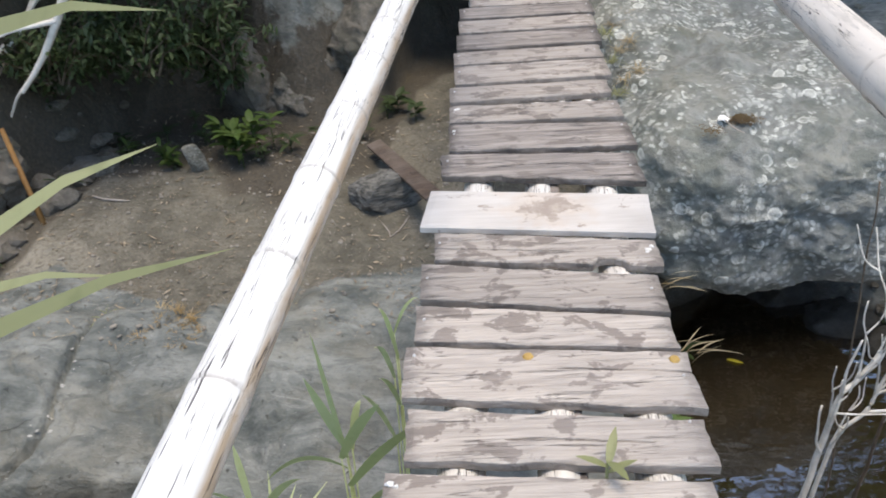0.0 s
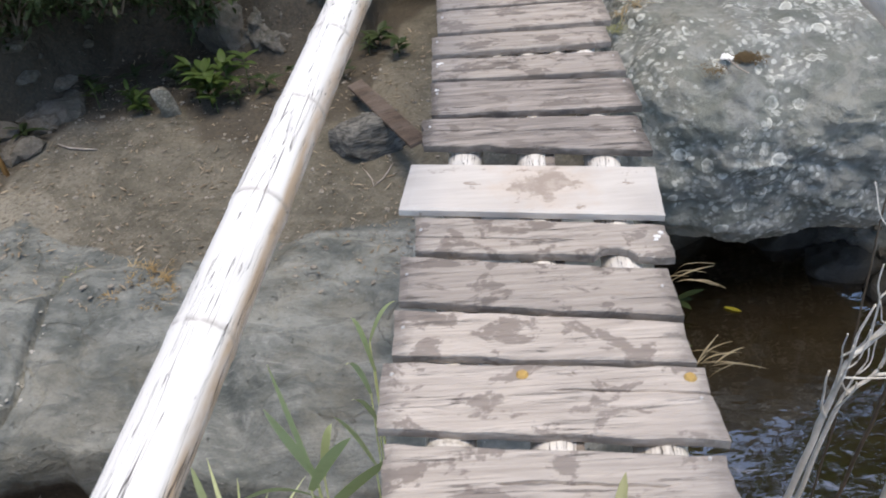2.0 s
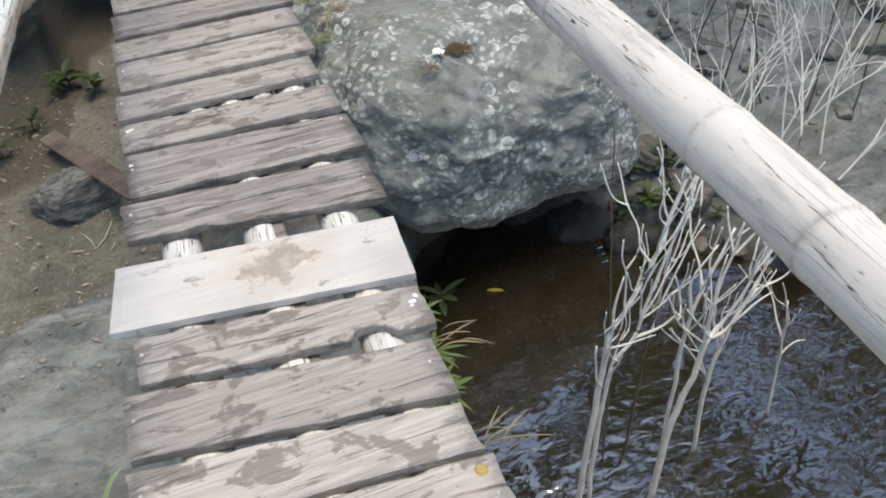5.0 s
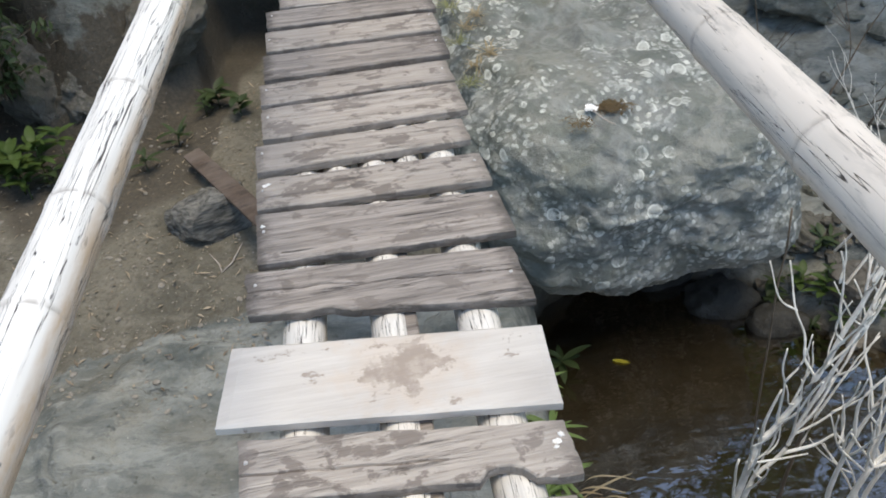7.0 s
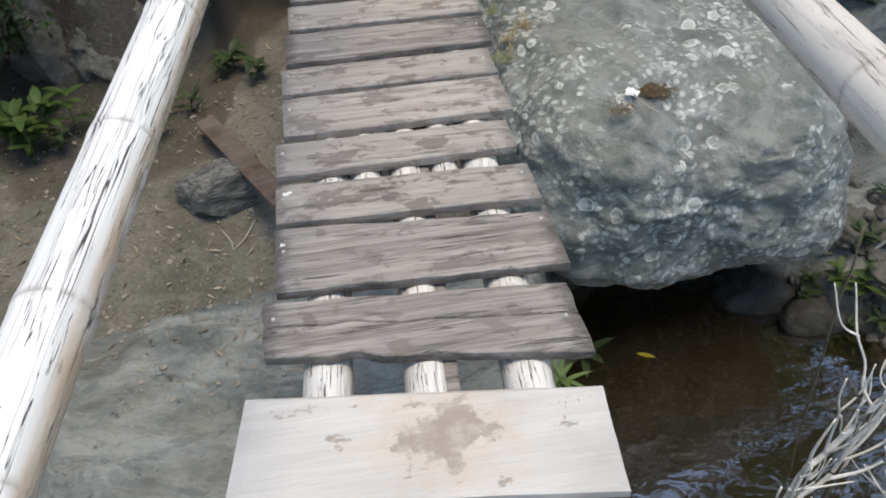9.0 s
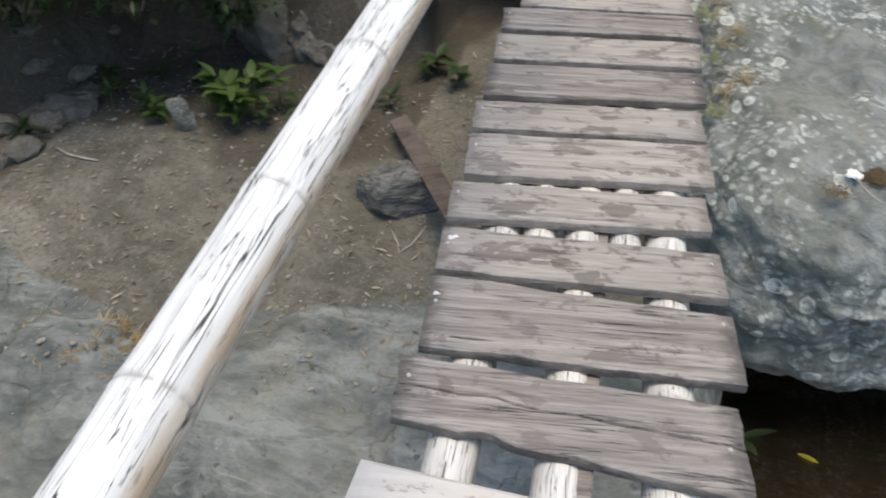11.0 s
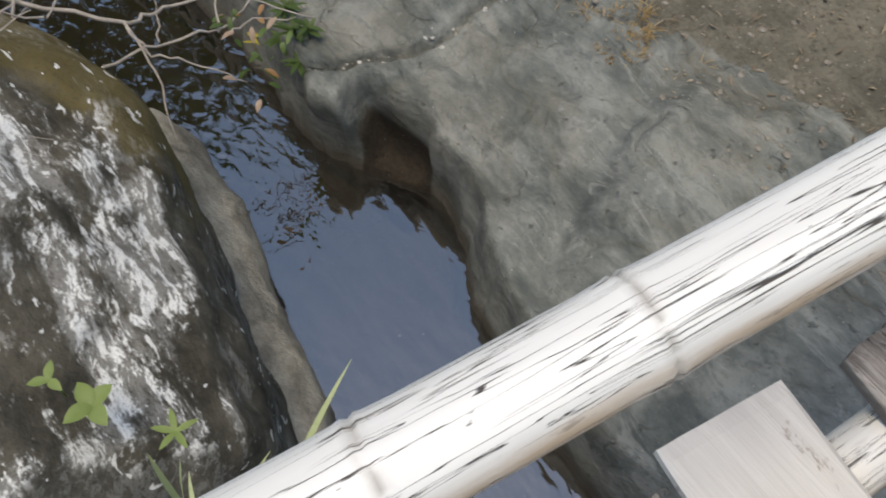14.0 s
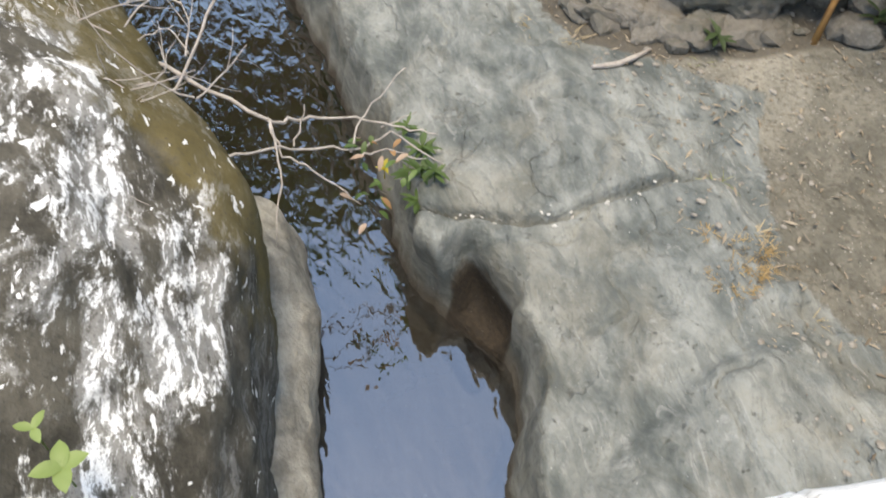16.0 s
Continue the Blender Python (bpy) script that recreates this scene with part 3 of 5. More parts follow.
Z += 0.018 * sstep(0.0, 0.05, crack_x - GX) * sstep(0.5, 0.1, crack_x - GX) * sstep(2.9, 3.2, GY) * sstep(4.8, 4.3, GY)
n4 = field(1.7, 21.3, 3)
on_rock = sstep(0.15, 0.5, north) * left * sstep(5.2, 4.5, GY)
Z -= 0.035 * np.exp(-(n4 / 0.035) ** 2) * on_rock
Z += 0.05 * sstep(-0.3, 0.4, n4) * on_rock
slab = np.exp(-((GX + 1.25 + 0.3 * (GY - 4) + 0.15 * n1) / 0.12) ** 2) * sstep(3.0, 3.3, GY) * sstep(4.9, 4.4, GY)
Z -= 0.07 * slab
# a dark hollow washed out of the bank, its floor just above the water
niche = np.exp(-((GX + 2.25 + 0.5 * (GY - 3.3)) / 0.27) ** 6 - ((GY - 3.23 - 0.25 * (GX + 2.3)) / 0.2) ** 6)
Z += niche * (np.minimum(Z, -2.9 + 0.3 * np.clip(north, 0, 1)) - Z)
cover = sstep(0.0, 0.5, GY - np.interp(GX, [-6, -3.8, -2.9, -2.2, -1.74, -1.1, -0.1, 1.5], [3.9, 4.05, 5.0, 4.62, 4.4, 4.62, 4.8, 4.9])) * (1 - 0.8 * sstep(0.1, 0.9, back) * (1 - sstep(-3.9, -3.5, GX) * sstep(-1.5, -1.8, GX)))
cover = np.where(south > 0.3, 0.75, cover * left)
# dark soil with painted shade along the slope; painted shade in the hollow
soil_shade = np.maximum(sstep(-1.8, -0.7, back) * left, 3.0 * niche)
cover = np.maximum(cover, niche)
cover = np.maximum(cover, 0.06 * (1 - left) * sstep(0.2, 1, north) * (1 - sstep(0.2, 1, back)))
Z += 0.05 * n1 * (1 - cover) * sstep(0.2, 0.9, north) * left
Z += 0.02 * n2 * (1 - cover) * sstep(0.1, 0.5, north) + 0.012 * n2
# the bank leans out over the hollow
lean = np.exp(-((GX + 2.3) / 0.5) ** 4) * sstep(-2.8, -2.35, Z) * sstep(3.75, 3.35, GY) * (north > -0.2)
tagged(grid_mesh("ground", xs, ys, Z, GROUND, {"cover": cover, "soil_shade": soil_shade, "dry": 0.65 * sstep(-1.9, -3.4, GX) * sstep(-0.3, -1.0, back)}, -0.12 * lean), "grey bedrock and trodden brown earth along a stream gully", "ground", kind="structure")

wx = np.concatenate([np.linspace(-14, 1, 31)[:-1], np.linspace(1, 5, 60)[:-1], np.linspace(5, 14, 19)])
wy = np.concatenate([np.linspace(0.5, 2.6, 9)[:-1], np.linspace(2.6, 4.6, 60)[:-1], np.linspace(4.6, 8, 14)])
WX, WY = np.meshgrid(wx, wy)
# the right-hand water is tilted to the south so that it mirrors sky
run = sstep(1.1, 1.8, WX) * sstep(4.1, 3.8, WY - 0.25 * np.clip(WX - 2, 0, 2))
ripple = 0.05 + 0.5 * sstep(-2.3, -3.4, WX) + 0.13 * run
tilted_z = -2.95 - 0.15 * sstep(4.0, 2.5, WY - 0.25 * np.clip(WX - 2, 0, 2)) * sstep(1.1, 1.8, WX)
water = tagged(grid_mesh("water", wx, wy, tilted_z, WATER, {"ripple": ripple, "broken": 0.12 * run, "silt": sstep(-0.8, 1.0, WX)}), "still brown stream water reflecting the sky", "water", kind="structure")
water.visible_shadow = False

# ---- boulders ----
tagged(rock("boulder", (2.45, 7.03, -1.65), (1.22, 2.3, 0.755), 2.0, BOULDER, 4.0, 0.2, 1.3, 7, (-0.1, 0.02), fine=0.07, ledge=0.022), "large grey boulder covered in round pale lichen beside the bridge", "boulder")


def ledge_rock():
    """The long streaked boulder south of the pool: a sloping crown that breaks off at a crest over the water."""
    prof_y = [2.0, 2.04, 2.05, 2.03, 1.97, 1.82, 1.47, 1.1, 0.6, 0.0, -0.8]
    prof_z = [-3.3, -2.6, -2.0, -1.62, -1.40, -1.22, -0.84, -0.62, -0.45, -0.4, -0.7]
    px = np.array([-6.2, -5.0, -3.76, -3.15, -2.4, -1.83, -1.27, -0.89, -0.5])
    py = np.array([-1.0, -0.75, -0.33, -0.12, 0.05, 0.0, -0.1, -0.2, -0.3])
    nu, nv = 190, 110
    bm = bmesh.new()
    rows_ = []
    arc = np.concatenate([[0], np.cumsum(np.hypot(np.diff(prof_y), np.diff(prof_z)))])
    for i in range(nu + 1):
        x = -6.2 + 5.8 * i / nu
        off = float(np.interp(x, px, py))
        fall = float(sstep(-0.38, -0.85, np.array(x)))
        row = []
        for j in range(nv + 1):
            a = arc[-1] * j / nv
            yy, zz = float(np.interp(a, arc, prof_y)), float(np.interp(a, arc, prof_z))
            zz = -3.3 + (zz + 3.3) * (0.35 + 0.65 * fall ** 0.5)
            p = Vector((x, yy + off - 0.35 * (1 - fall), zz - 0.05 * max(0, -2.0 - x)))
            q = p * 1.1
            w = noise.fractal(q + Vector((5, 2, 1)), 1.0, 2.0, 3) * 0.09 + noise.fractal(q * 5, 0.9, 2.0, 4) * 0.022
            row.append(bm.verts.new(p + Vector((0.3 * w, 0.7 * w, 0.7 * w))))
        rows_.append(row)
    for a, b in zip(rows_, rows_[1:]):
        for j in range(nv):
            bm.faces.new((a[j], a[j + 1], b[j + 1], b[j]))
    bm.faces.new(rows_[-1])
    bm.faces.new(rows_[0][::-1])
    bmesh.ops.recalc_face_normals(bm, faces=bm.faces[:])
    return obj("boulder", bm, STREAK, None, True)


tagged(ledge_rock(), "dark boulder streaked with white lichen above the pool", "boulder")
tagged(rock("boulder", (-2.05, 1.75, -2.78), (1.4, 0.56, 0.52), 7.0, PALE_ROCK, 2.8, 0.3, 1.2, 5, (0, 0), -6), "smooth pale boulder at the water's edge", "boulder")

# ---- footbridge ----
bridge = tagged(new("footbridge"), "narrow footbridge of worn boards on bamboo poles with bamboo handrails", "footbridge")


def plank_mesh(xl, yl, xr, yr, dl, dr, seed, thick=0.028, crack=None, rough=1.0, notch=None, skew=(0.0, 0.0)):
    """One board: near edge from (xl, yl) to (xr, yr), depths dl and dr, ragged edges, an optional split along it."""
    rnd = random.Random(seed)
    bm = bmesh.new()
    rim_layer = bm.verts.layers.float.new("rim")
    nu = 30
    vs = [0.0, 0.035, 0.2, 0.4, 0.6, 0.8, 0.965, 1.0]
    if crack:
        c = crack[0]
        vs = sorted(set([v for v in vs if abs(v - c) > 0.05] + [c - 0.022, c, c + 0.022]))
    layers = []
    ends = (rnd.uniform(-0.006, 0.006), rnd.uniform(-0.006, 0.006))
    for j, v in enumerate(vs):
        row = []
        for i in range(nu + 1):
            u = i / nu
            x, y, d = xl + skew[0] * v + (xr - xl + (skew[1] - skew[0]) * v) * u, yl + (yr - yl) * u, dl + (dr - dl) * u
            wn_ = 0.006 * rough * noise.fractal(Vector((u * 6, seed * 5.3, 1)), 1.0, 2.0, 4)
            wf_ = 0.006 * rough * noise.fractal(Vector((u * 6, seed * 5.3, 9)), 1.0, 2.0, 4)
            if notch and abs(u - notch[0]) < notch[1]:
                wn_ += notch[2] * (1 - (abs(u - notch[0]) / notch[1]) ** 4)
            yy = y + wn_ * (1 - v) + wf_ * v + d * v
            if i in (0, nu):
                x += 0.007 * rough * noise.noise(Vector((v * 5, seed * 2.2, i))) + ends[0 if i == 0 else 1]
            z = 0.0025 * rough * noise.noise(Vector((u * 4, v * 2, seed)))
            if v in (0.0, 1.0) or i in (0, nu):
                z -= 0.005
            if crack and abs(v - crack[0]) < 1e-6 and crack[1] <= u <= crack[2]:
                z -= 0.014
            elif crack and abs(v - crack[0]) < 0.03:
                yy += 0.006 * noise.noise(Vector((u * 7, seed, 4)))
                if crack[1] <= u <= crack[2]:
                    yy += 0.003 if v > crack[0] else -0.003
                    yy -= (v - crack[0]) * d * 0.75
            row.append(bm.verts.new((x, yy, z)))
            row[-1][rim_layer] = max(1 - min(i, nu - i) / 4, 0.75 if v in (0.0, 1.0) else (0.3 if v < 0.1 or v > 0.9 else 0.0))
        layers.append(row)
    for a, b in zip(layers, layers[1:]):
        for i in range(nu):
            bm.faces.new((a[i], a[i + 1], b[i + 1], b[i]))
    under = {}
    rim = layers[0] + [r[-1] for r in layers[1:-1]] + layers[-1][::-1] + [r[0] for r in layers[-2:0:-1]]
    for v in rim:
        under[v] = bm.verts.new((v.co.x, v.co.y, -thick))
        under[v][rim_layer] = 1.0
    for a, b in zip(rim, rim[1:] + rim[:1]):
        bm.faces.new((b, a, under[a], under[b]))
    bm.faces.new([under[v] for v in rim][::-1])
    return bm


# near-left x, y; near-right x, y; depth left, right; material; split; notch
DECK = [
    (0.075, 1.065, 0.74, 1.005, 0.205, 0.205, "a", None, None),
    (0.108, 1.303, 0.765, 1.251, 0.155, 0.135, "a", (0.45, 0.35, 0.8), None),
    (0.103, 1.498, 0.79, 1.42, 0.185, 0.195, "a", (0.62, 0.55, 1.0), None),
    (0.125, 1.705, 0.785, 1.63, 0.155, 0.125, "a", None, None),
    (0.13, 1.889, 0.79, 1.782, 0.17, 0.165, "a", None, None),
    (0.165, 2.083, 0.822, 1.993, 0.15, 0.135, "a", (0.4, 0.0, 0.6), (0.78, 0.075, 0.03)),
    (0.122, 2.275, 0.843, 2.17, 0.236, 0.242, "p", None, None),
    (0.19, 2.618, 0.874, 2.506, 0.17, 0.215, "g", (0.52, 0.02, 1.0), (0.28, 0.06, 0.014)),
    (0.216, 2.818, 0.908, 2.785, 0.235, 0.205, "g", None, None),
    (0.218, 3.074, 0.908, 3.049, 0.165, 0.16, "a", None, None),
    (0.221, 3.283, 0.9, 3.298, 0.165, 0.14, "a", None, None),
    (0.245, 3.485, 0.935, 3.502, 0.215, 0.215, "a", None, None),
    (0.245, 3.735, 0.94, 3.738, 0.165, 0.17, "a", None, None),
    (0.265, 3.938, 0.968, 3.966, 0.225, 0.2, "g", None, None),
    (0.268, 4.2, 0.99, 4.21, 0.2, 0.195, "a", None, None),
    (0.285, 4.45, 1.01, 4.45, 0.19, 0.18, "g", None, None),
    (0.345, 4.67, 1.0, 4.655, 0.18, 0.19, "a", None, None),
]
rng = random.Random(11)
rows = list(DECK)
y = 4.9
while y < 8.9:
    x0 = 0.3 + 0.055 * (y - 4.7) + rng.uniform(-0.03, 0.03)
    rows.append((x0, y, x0 + 0.71 + rng.uniform(-0.02, 0.03), y + rng.uniform(-0.02, 0.02), 0.2, 0.2, rng.choice("aag"), None, None))
    y += 0.235
y = 0.85
while y > -1.6:
    rows.append((0.07 - 0.06 * (1 - y) + rng.uniform(-0.02, 0.02), y, 0.73 - 0.06 * (1 - y), y - 0.06, 0.17, 0.17, "a", None, None))
    y -= 0.215
WOODS = {"a": (PLANK, "worn pinkish-brown board with damp stains"), "g": (PLANK_GREY, "grey weathered board with deep grain"), "p": (PLANK_PALE, "newer pale smooth board")}


def nail(parent, x, y, z=0.001, r=0.006, material=NAIL, name="nail", label=""):
    bm = bmesh.new()
    bmesh.ops.create_cone(bm, cap_ends=True, segments=9, radius1=r, radius2=r * 0.7, depth=0.005)
    ob = part(name, bm, material, parent, label)
    ob.location = (x, y, z)
    return ob


boards = []
for k, (xl, yl, xr, yr, dl, dr, w, crack, notch) in enumerate(rows):
    mat, lab = WOODS[w]
    b = part("plank", plank_mesh(xl, yl, xr, yr, dl, dr, k + 1, 0.024 if w == "p" else 0.028, crack, 0.25 if w == "p" else 1.0, notch, (0.034, 0.026) if w == "p" else (0.0, 0.0)), mat, bridge, lab)
    boards.append(b)
    if 0 <= k < 17 and w != "p":
        for u in (0.03, 0.96):
            if rng.random() < 0.75:
                nail(b, xl + (xr - xl) * u, yl + (yr - yl) * u + dl * rng.uniform(0.55, 0.8), r=rng.uniform(0.004, 0.006))
# splashes and washers on the boards
for bi, x, yy, r in ((5, 0.795, 2.075, 0.009), (5, 0.808, 2.09, 0.006), (5, 0.79, 2.062, 0.005), (9, 0.245, 3.19, 0.009), (9, 0.257, 3.196, 0.006), (8, 0.235, 2.98, 0.006), (0, 0.085, 1.235, 0.009), (0, 0.1, 1.228, 0.005)):
    ob = rock("splash", (x, yy, 0.0), (r, r * 0.8, 0.003), bi + r * 900, CHIP, 2.0, 1.6, 2.2, 3, parent=boards[bi])
    tagged(ob, "white dried splash")
for x, yy in ((0.755, 1.585), (0.405, 1.62)):
    nail(boards[2], x, yy, 0.003, 0.014, RUST, "washer", "brass washer")

# poles under the boards
TOP = -0.029
for px, r, seed in ((0.245, 0.054, 1), (0.463, 0.054, 2), (0.675, 0.054, 3)):
    bamboo("pole", (px - 0.205, -1.6, TOP - r), (px + 0.225, 4.9, TOP - r), r, [0.5 + 0.43 * i for i in range(15)], POLE, bridge, "bleached bamboo pole", seed + 20)
for px, r, seed in ((0.46, 0.042, 4), (0.68, 0.042, 5)):
    bamboo("pole", (px, 3.2, TOP - r), (px + 0.34, 8.9, TOP - r), r, [0.4 + 0.45 * i for i in range(12)], POLE, bridge, "bleached bamboo pole", seed + 20)
for px, r, seed in ((0.36, 0.042, 6), (0.575, 0.042, 7), (0.9, 0.042, 8)):
    bamboo("pole", (px + 0.02, 4.95, TOP - r), (px + 0.3, 8.9, TOP - r), r, [0.4 + 0.45 * i for i in range(9)], POLE, bridge, "bleached bamboo pole", seed + 20)
bm = bmesh.new()
tube(bm, [(0.25, 6.25, -0.17), (1.0, 6.25, -0.165), (1.65, 6.25, -0.17)], [0.05, 0.05, 0.05], 10)
part("crossbeam", bm, BARK, bridge, "rough log crossbeam")
bm = bmesh.new()
bmesh.ops.create_cube(bm, size=1, matrix=Matrix.Translation((0.575, 2.55, TOP - 0.045)) @ pose(0, 0, 0, 0, 0, -4) @ Matrix.Diagonal((0.035, 3.2, 0.07, 1)))
bmesh.ops.bevel(bm, geom=bm.edges[:], offset=0.004, segments=1, affect="EDGES")
part("batten", bm, PLANK_GREY, bridge, "grey wooden batten under the boards")

# handrails
def culm(x, z, sx, sz, y0, y1, radius, joints, material, label, seed):
    """A handrail through (x, 1.5, z) with slopes sx and sz, its rings at the given y."""
    a, b = (x + sx * (y0 - 1.5), y0, z + sz * (y0 - 1.5)), (x + sx * (y1 - 1.5), y1, z + sz * (y1 - 1.5))
    k = math.sqrt(1 + sx * sx + sz * sz)
    bamboo("handrail", a, b, radius, [(j - y0) * k for j in joints], material, bridge, label, seed)


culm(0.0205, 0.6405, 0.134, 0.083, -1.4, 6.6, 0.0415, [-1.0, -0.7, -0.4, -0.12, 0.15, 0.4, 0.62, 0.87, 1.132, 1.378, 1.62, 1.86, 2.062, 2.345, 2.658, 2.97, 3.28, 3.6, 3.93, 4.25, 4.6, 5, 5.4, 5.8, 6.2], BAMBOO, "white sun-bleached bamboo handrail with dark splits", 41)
culm(1.0155, 0.7554, 0.11, -0.0295, -1.4, 6.6, 0.0455, [-0.9, -0.5, -0.1, 0.2, 0.45, 0.7, 0.924, 1.188, 1.40, 1.86, 2.235, 2.6, 2.95, 3.3, 3.7, 4.1, 4.5, 4.9, 5.3, 5.7, 6.1], BAMBOO_GREY, "greyish bamboo handrail", 57)
for x, yy, zz in ((-0.36, -1.25, 0.38), (0.71, -1.25, 0.8), (0.65, 6.25, 1.03), (1.54, 6.25, 0.62)):
    bm = bmesh.new()
    tube(bm, [(x, yy, -0.16 if yy > 0 else -1.0), (x, yy, 0.2), (x, yy, zz)], [0.05, 0.048, 0.045], 10)
    part("post", bm, BARK, bridge, "rough wooden post")


# ---- plants ----
def leaf_bm(bm, base, direction, up, length, width, bend=0.3, seg=4):
    """One leaf blade: pointed, folded a little along its rib, drooping."""
    d, u = Vector(direction).normalized(), Vector(up).normalized()
    s = d.cross(u).normalized()
    u = s.cross(d).normalized()
    p = Vector(base)
    prev = None
    for i in range(seg + 1):
        t = i / seg
        w = width * 0.5 * (math.sin(math.pi * min(1, t * 0.93 + 0.07)) ** 0.8) if i < seg else 0.0005
        q = p + d * (length * t) + u * (-bend * length * t * t)
        row = [bm.verts.new(q - s * w + u * w * 0.3), bm.verts.new(q), bm.verts.new(q + s * w + u * w * 0.3)]
        if prev:
            for k in (0, 1):
                f = bm.faces.new((prev[k], prev[k + 1], row[k + 1], row[k]))
                f.smooth = True
        prev = row


def plant(name, at, count, length, width, material, label, seed, spread=0.7, stem=0.08, category="plant", bend=0.3):
    """A small plant: short stems and leaves, each leaf a part of its own."""
    rnd = random.Random(seed)
    root = tagged(new(name), label, category)
    root.location = at
    bm = bmesh.new()
    tube(bm, [(0, 0, -0.06), (rnd.uniform(-0.01, 0.01), 0, stem)], [0.005, 0.003], 5)
    part("stem", bm, material, root)
    for k in range(count):
        a = math.tau * k / count + rnd.uniform(-0.5, 0.5)
        tilt = rnd.uniform(0.1, 1.0) * (1 - spread) + rnd.uniform(0.0, 0.5)
        bm = bmesh.new()
        leaf_bm(bm, (0, 0, stem * rnd.uniform(0.3, 1)), (math.cos(a), math.sin(a), tilt), (0, 0, 1), length * rnd.uniform(0.65, 1.15), width * rnd.uniform(0.8, 1.2), bend * rnd.uniform(0.4, 1.5))
        part("leaf", bm, material, root)
    return root


def shrub(name, at, size, leaves, leaf_len, material, label, seed, twigs=14):
    """A bush: twigs fanning out from its foot and many small leaves along them."""
    rnd = random.Random(seed)
    root = tagged(new(name), label, "bush")
    root.location = at
    tw, lf = bmesh.new(), bmesh.new()
    ends = []
    for k in range(twigs):
        p = Vector((rnd.uniform(-0.2, 0.2) * size[0], rnd.uniform(-0.2, 0.2) * size[1], -0.1))
        q = Vector((rnd.gauss(0, 0.5) * size[0], rnd.gauss(0, 0.5) * size[1], rnd.uniform(0.2, 1.0) * size[2]))
        mid = p.lerp(q, 0.5) + Vector((rnd.uniform(-0.1, 0.1), rnd.uniform(-0.1, 0.1), 0.12)) * size[2]
        tube(tw, [p, mid, q], [0.014, 0.009, 0.003], 4, cap=False)
        ends.append((p, mid, q))
    for k in range(leaves):
        p, mid, q = rnd.choice(ends)
        t = rnd.random() ** 0.6
        c = (p.lerp(mid, t * 2) if t < 0.5 else mid.lerp(q, t * 2 - 1)) + Vector([rnd.gauss(0, 0.12) * s for s in size])
        d = Vector((rnd.gauss(0, 1), rnd.gauss(0, 1), rnd.gauss(-0.2, 0.6)))
        leaf_bm(lf, c, d, (rnd.gauss(0, 0.4), rnd.gauss(0, 0.4), 1), leaf_len * rnd.uniform(0.6, 1.3), leaf_len * 0.42, 0.3, 2)
    part("stem", tw, TWIG_DARK, root)
    part("foliage", lf, material, root)
    return root


def blades(name, at, count, length, material, label, seed, lean=(0, 0), width=0.012, spread=0.5, patch=0.02):
    """A tuft of grass: long bowed blades in one mesh."""
    rnd = random.Random(seed)
    bm = bmesh.new()
    for k in range(count):
        a = rnd.uniform(0, math.tau)
        d = Vector((math.cos(a) * spread + lean[0], math.sin(a) * spread + lean[1], rnd.uniform(0.5, 1.3)))
        leaf_bm(bm, (rnd.gauss(0, patch), rnd.gauss(0, patch), -0.03 if patch < 0.03 else -0.012), d, (0, 0, 1), length * rnd.uniform(0.5, 1.1), width * rnd.uniform(0.7, 1.3), rnd.uniform(0.2, 0.9), 6)
    ob = tagged(obj(name, bm, material, None, True), label, "grass", kind="stuff")
    ob.location = at
    return ob


def ground_z(x, y):
    i, j = int(np.argmin(abs(xs - x))), int(np.argmin(abs(ys - y)))
    return float(Z[j, i])


def branch_bm(bm, p, d, length, r, rnd, depth, wig=0.25, kids=3):
    """A crooked, forking twig."""
    pts, radii = [Vector(p)], [r]
    d = Vector(d).normalized()
    n = 7
    for i in range(n):
        d = (d + Vector((rnd.gauss(0, wig), rnd.gauss(0, wig), rnd.gauss(0, wig))) * 0.45).normalized()
        pts.append(pts[-1] + d * length / n)
        radii.append(r * (1 - 0.6 * (i + 1) / n))
    tube(bm, pts, radii, 5, cap=False)
    if depth:
        for k in range(kids):
            i = rnd.randint(2, n - 1)
            e = (d + Vector((rnd.gauss(0, 0.42), rnd.gauss(0, 0.42), rnd.gauss(0.15, 0.35)))).normalized()
            branch_bm(bm, pts[i], e, length * rnd.uniform(0.4, 0.65), radii[i] * 0.75, rnd, depth - 1, wig, kids)


def dead_branch(name, label, stems, seed, material, depth=2, category="branch", wig=0.25, kids=3):
    """Bare dead stems that fork."""
    rnd = random.Random(seed)
    root = tagged(new(name), label, category)
    for p, d, length, r in stems:
        bm = bmesh.new()
        branch_bm(bm, p, d, length, r, rnd, depth, wig, kids)
        part("stem", bm, material, root)
    return root


# ---- left bank ----
tagged(rock("stone", (-0.4, 5.9, ground_z(-0.4, 5.9) + 0.05), (0.25, 0.24, 0.2), 3.0, SLATE, 4, 0.2, 1.6, 5, (0.25, -0.15), 30, fine=0.04, facets=8, ledge=0.11, bed=(0.25, -0.55, 0.8)), "dark slaty stone lying on the bank", "stone")
bm = bmesh.new()
bmesh.ops.create_cube(bm, size=1, matrix=Matrix.Diagonal((0.135, 1.36, 0.03, 1)))
bmesh.ops.bevel(bm, geom=bm.edges[:], offset=0.005, segments=1, affect="EDGES")
ob = tagged(obj("loose_board", bm, PLANK_OLD), "dark brown loose board leaning on a stone", "board")
ob.matrix_world = pose(-0.25, 5.95, ground_z(-0.4, 6.2) + 0.2, -5, -12, 25)
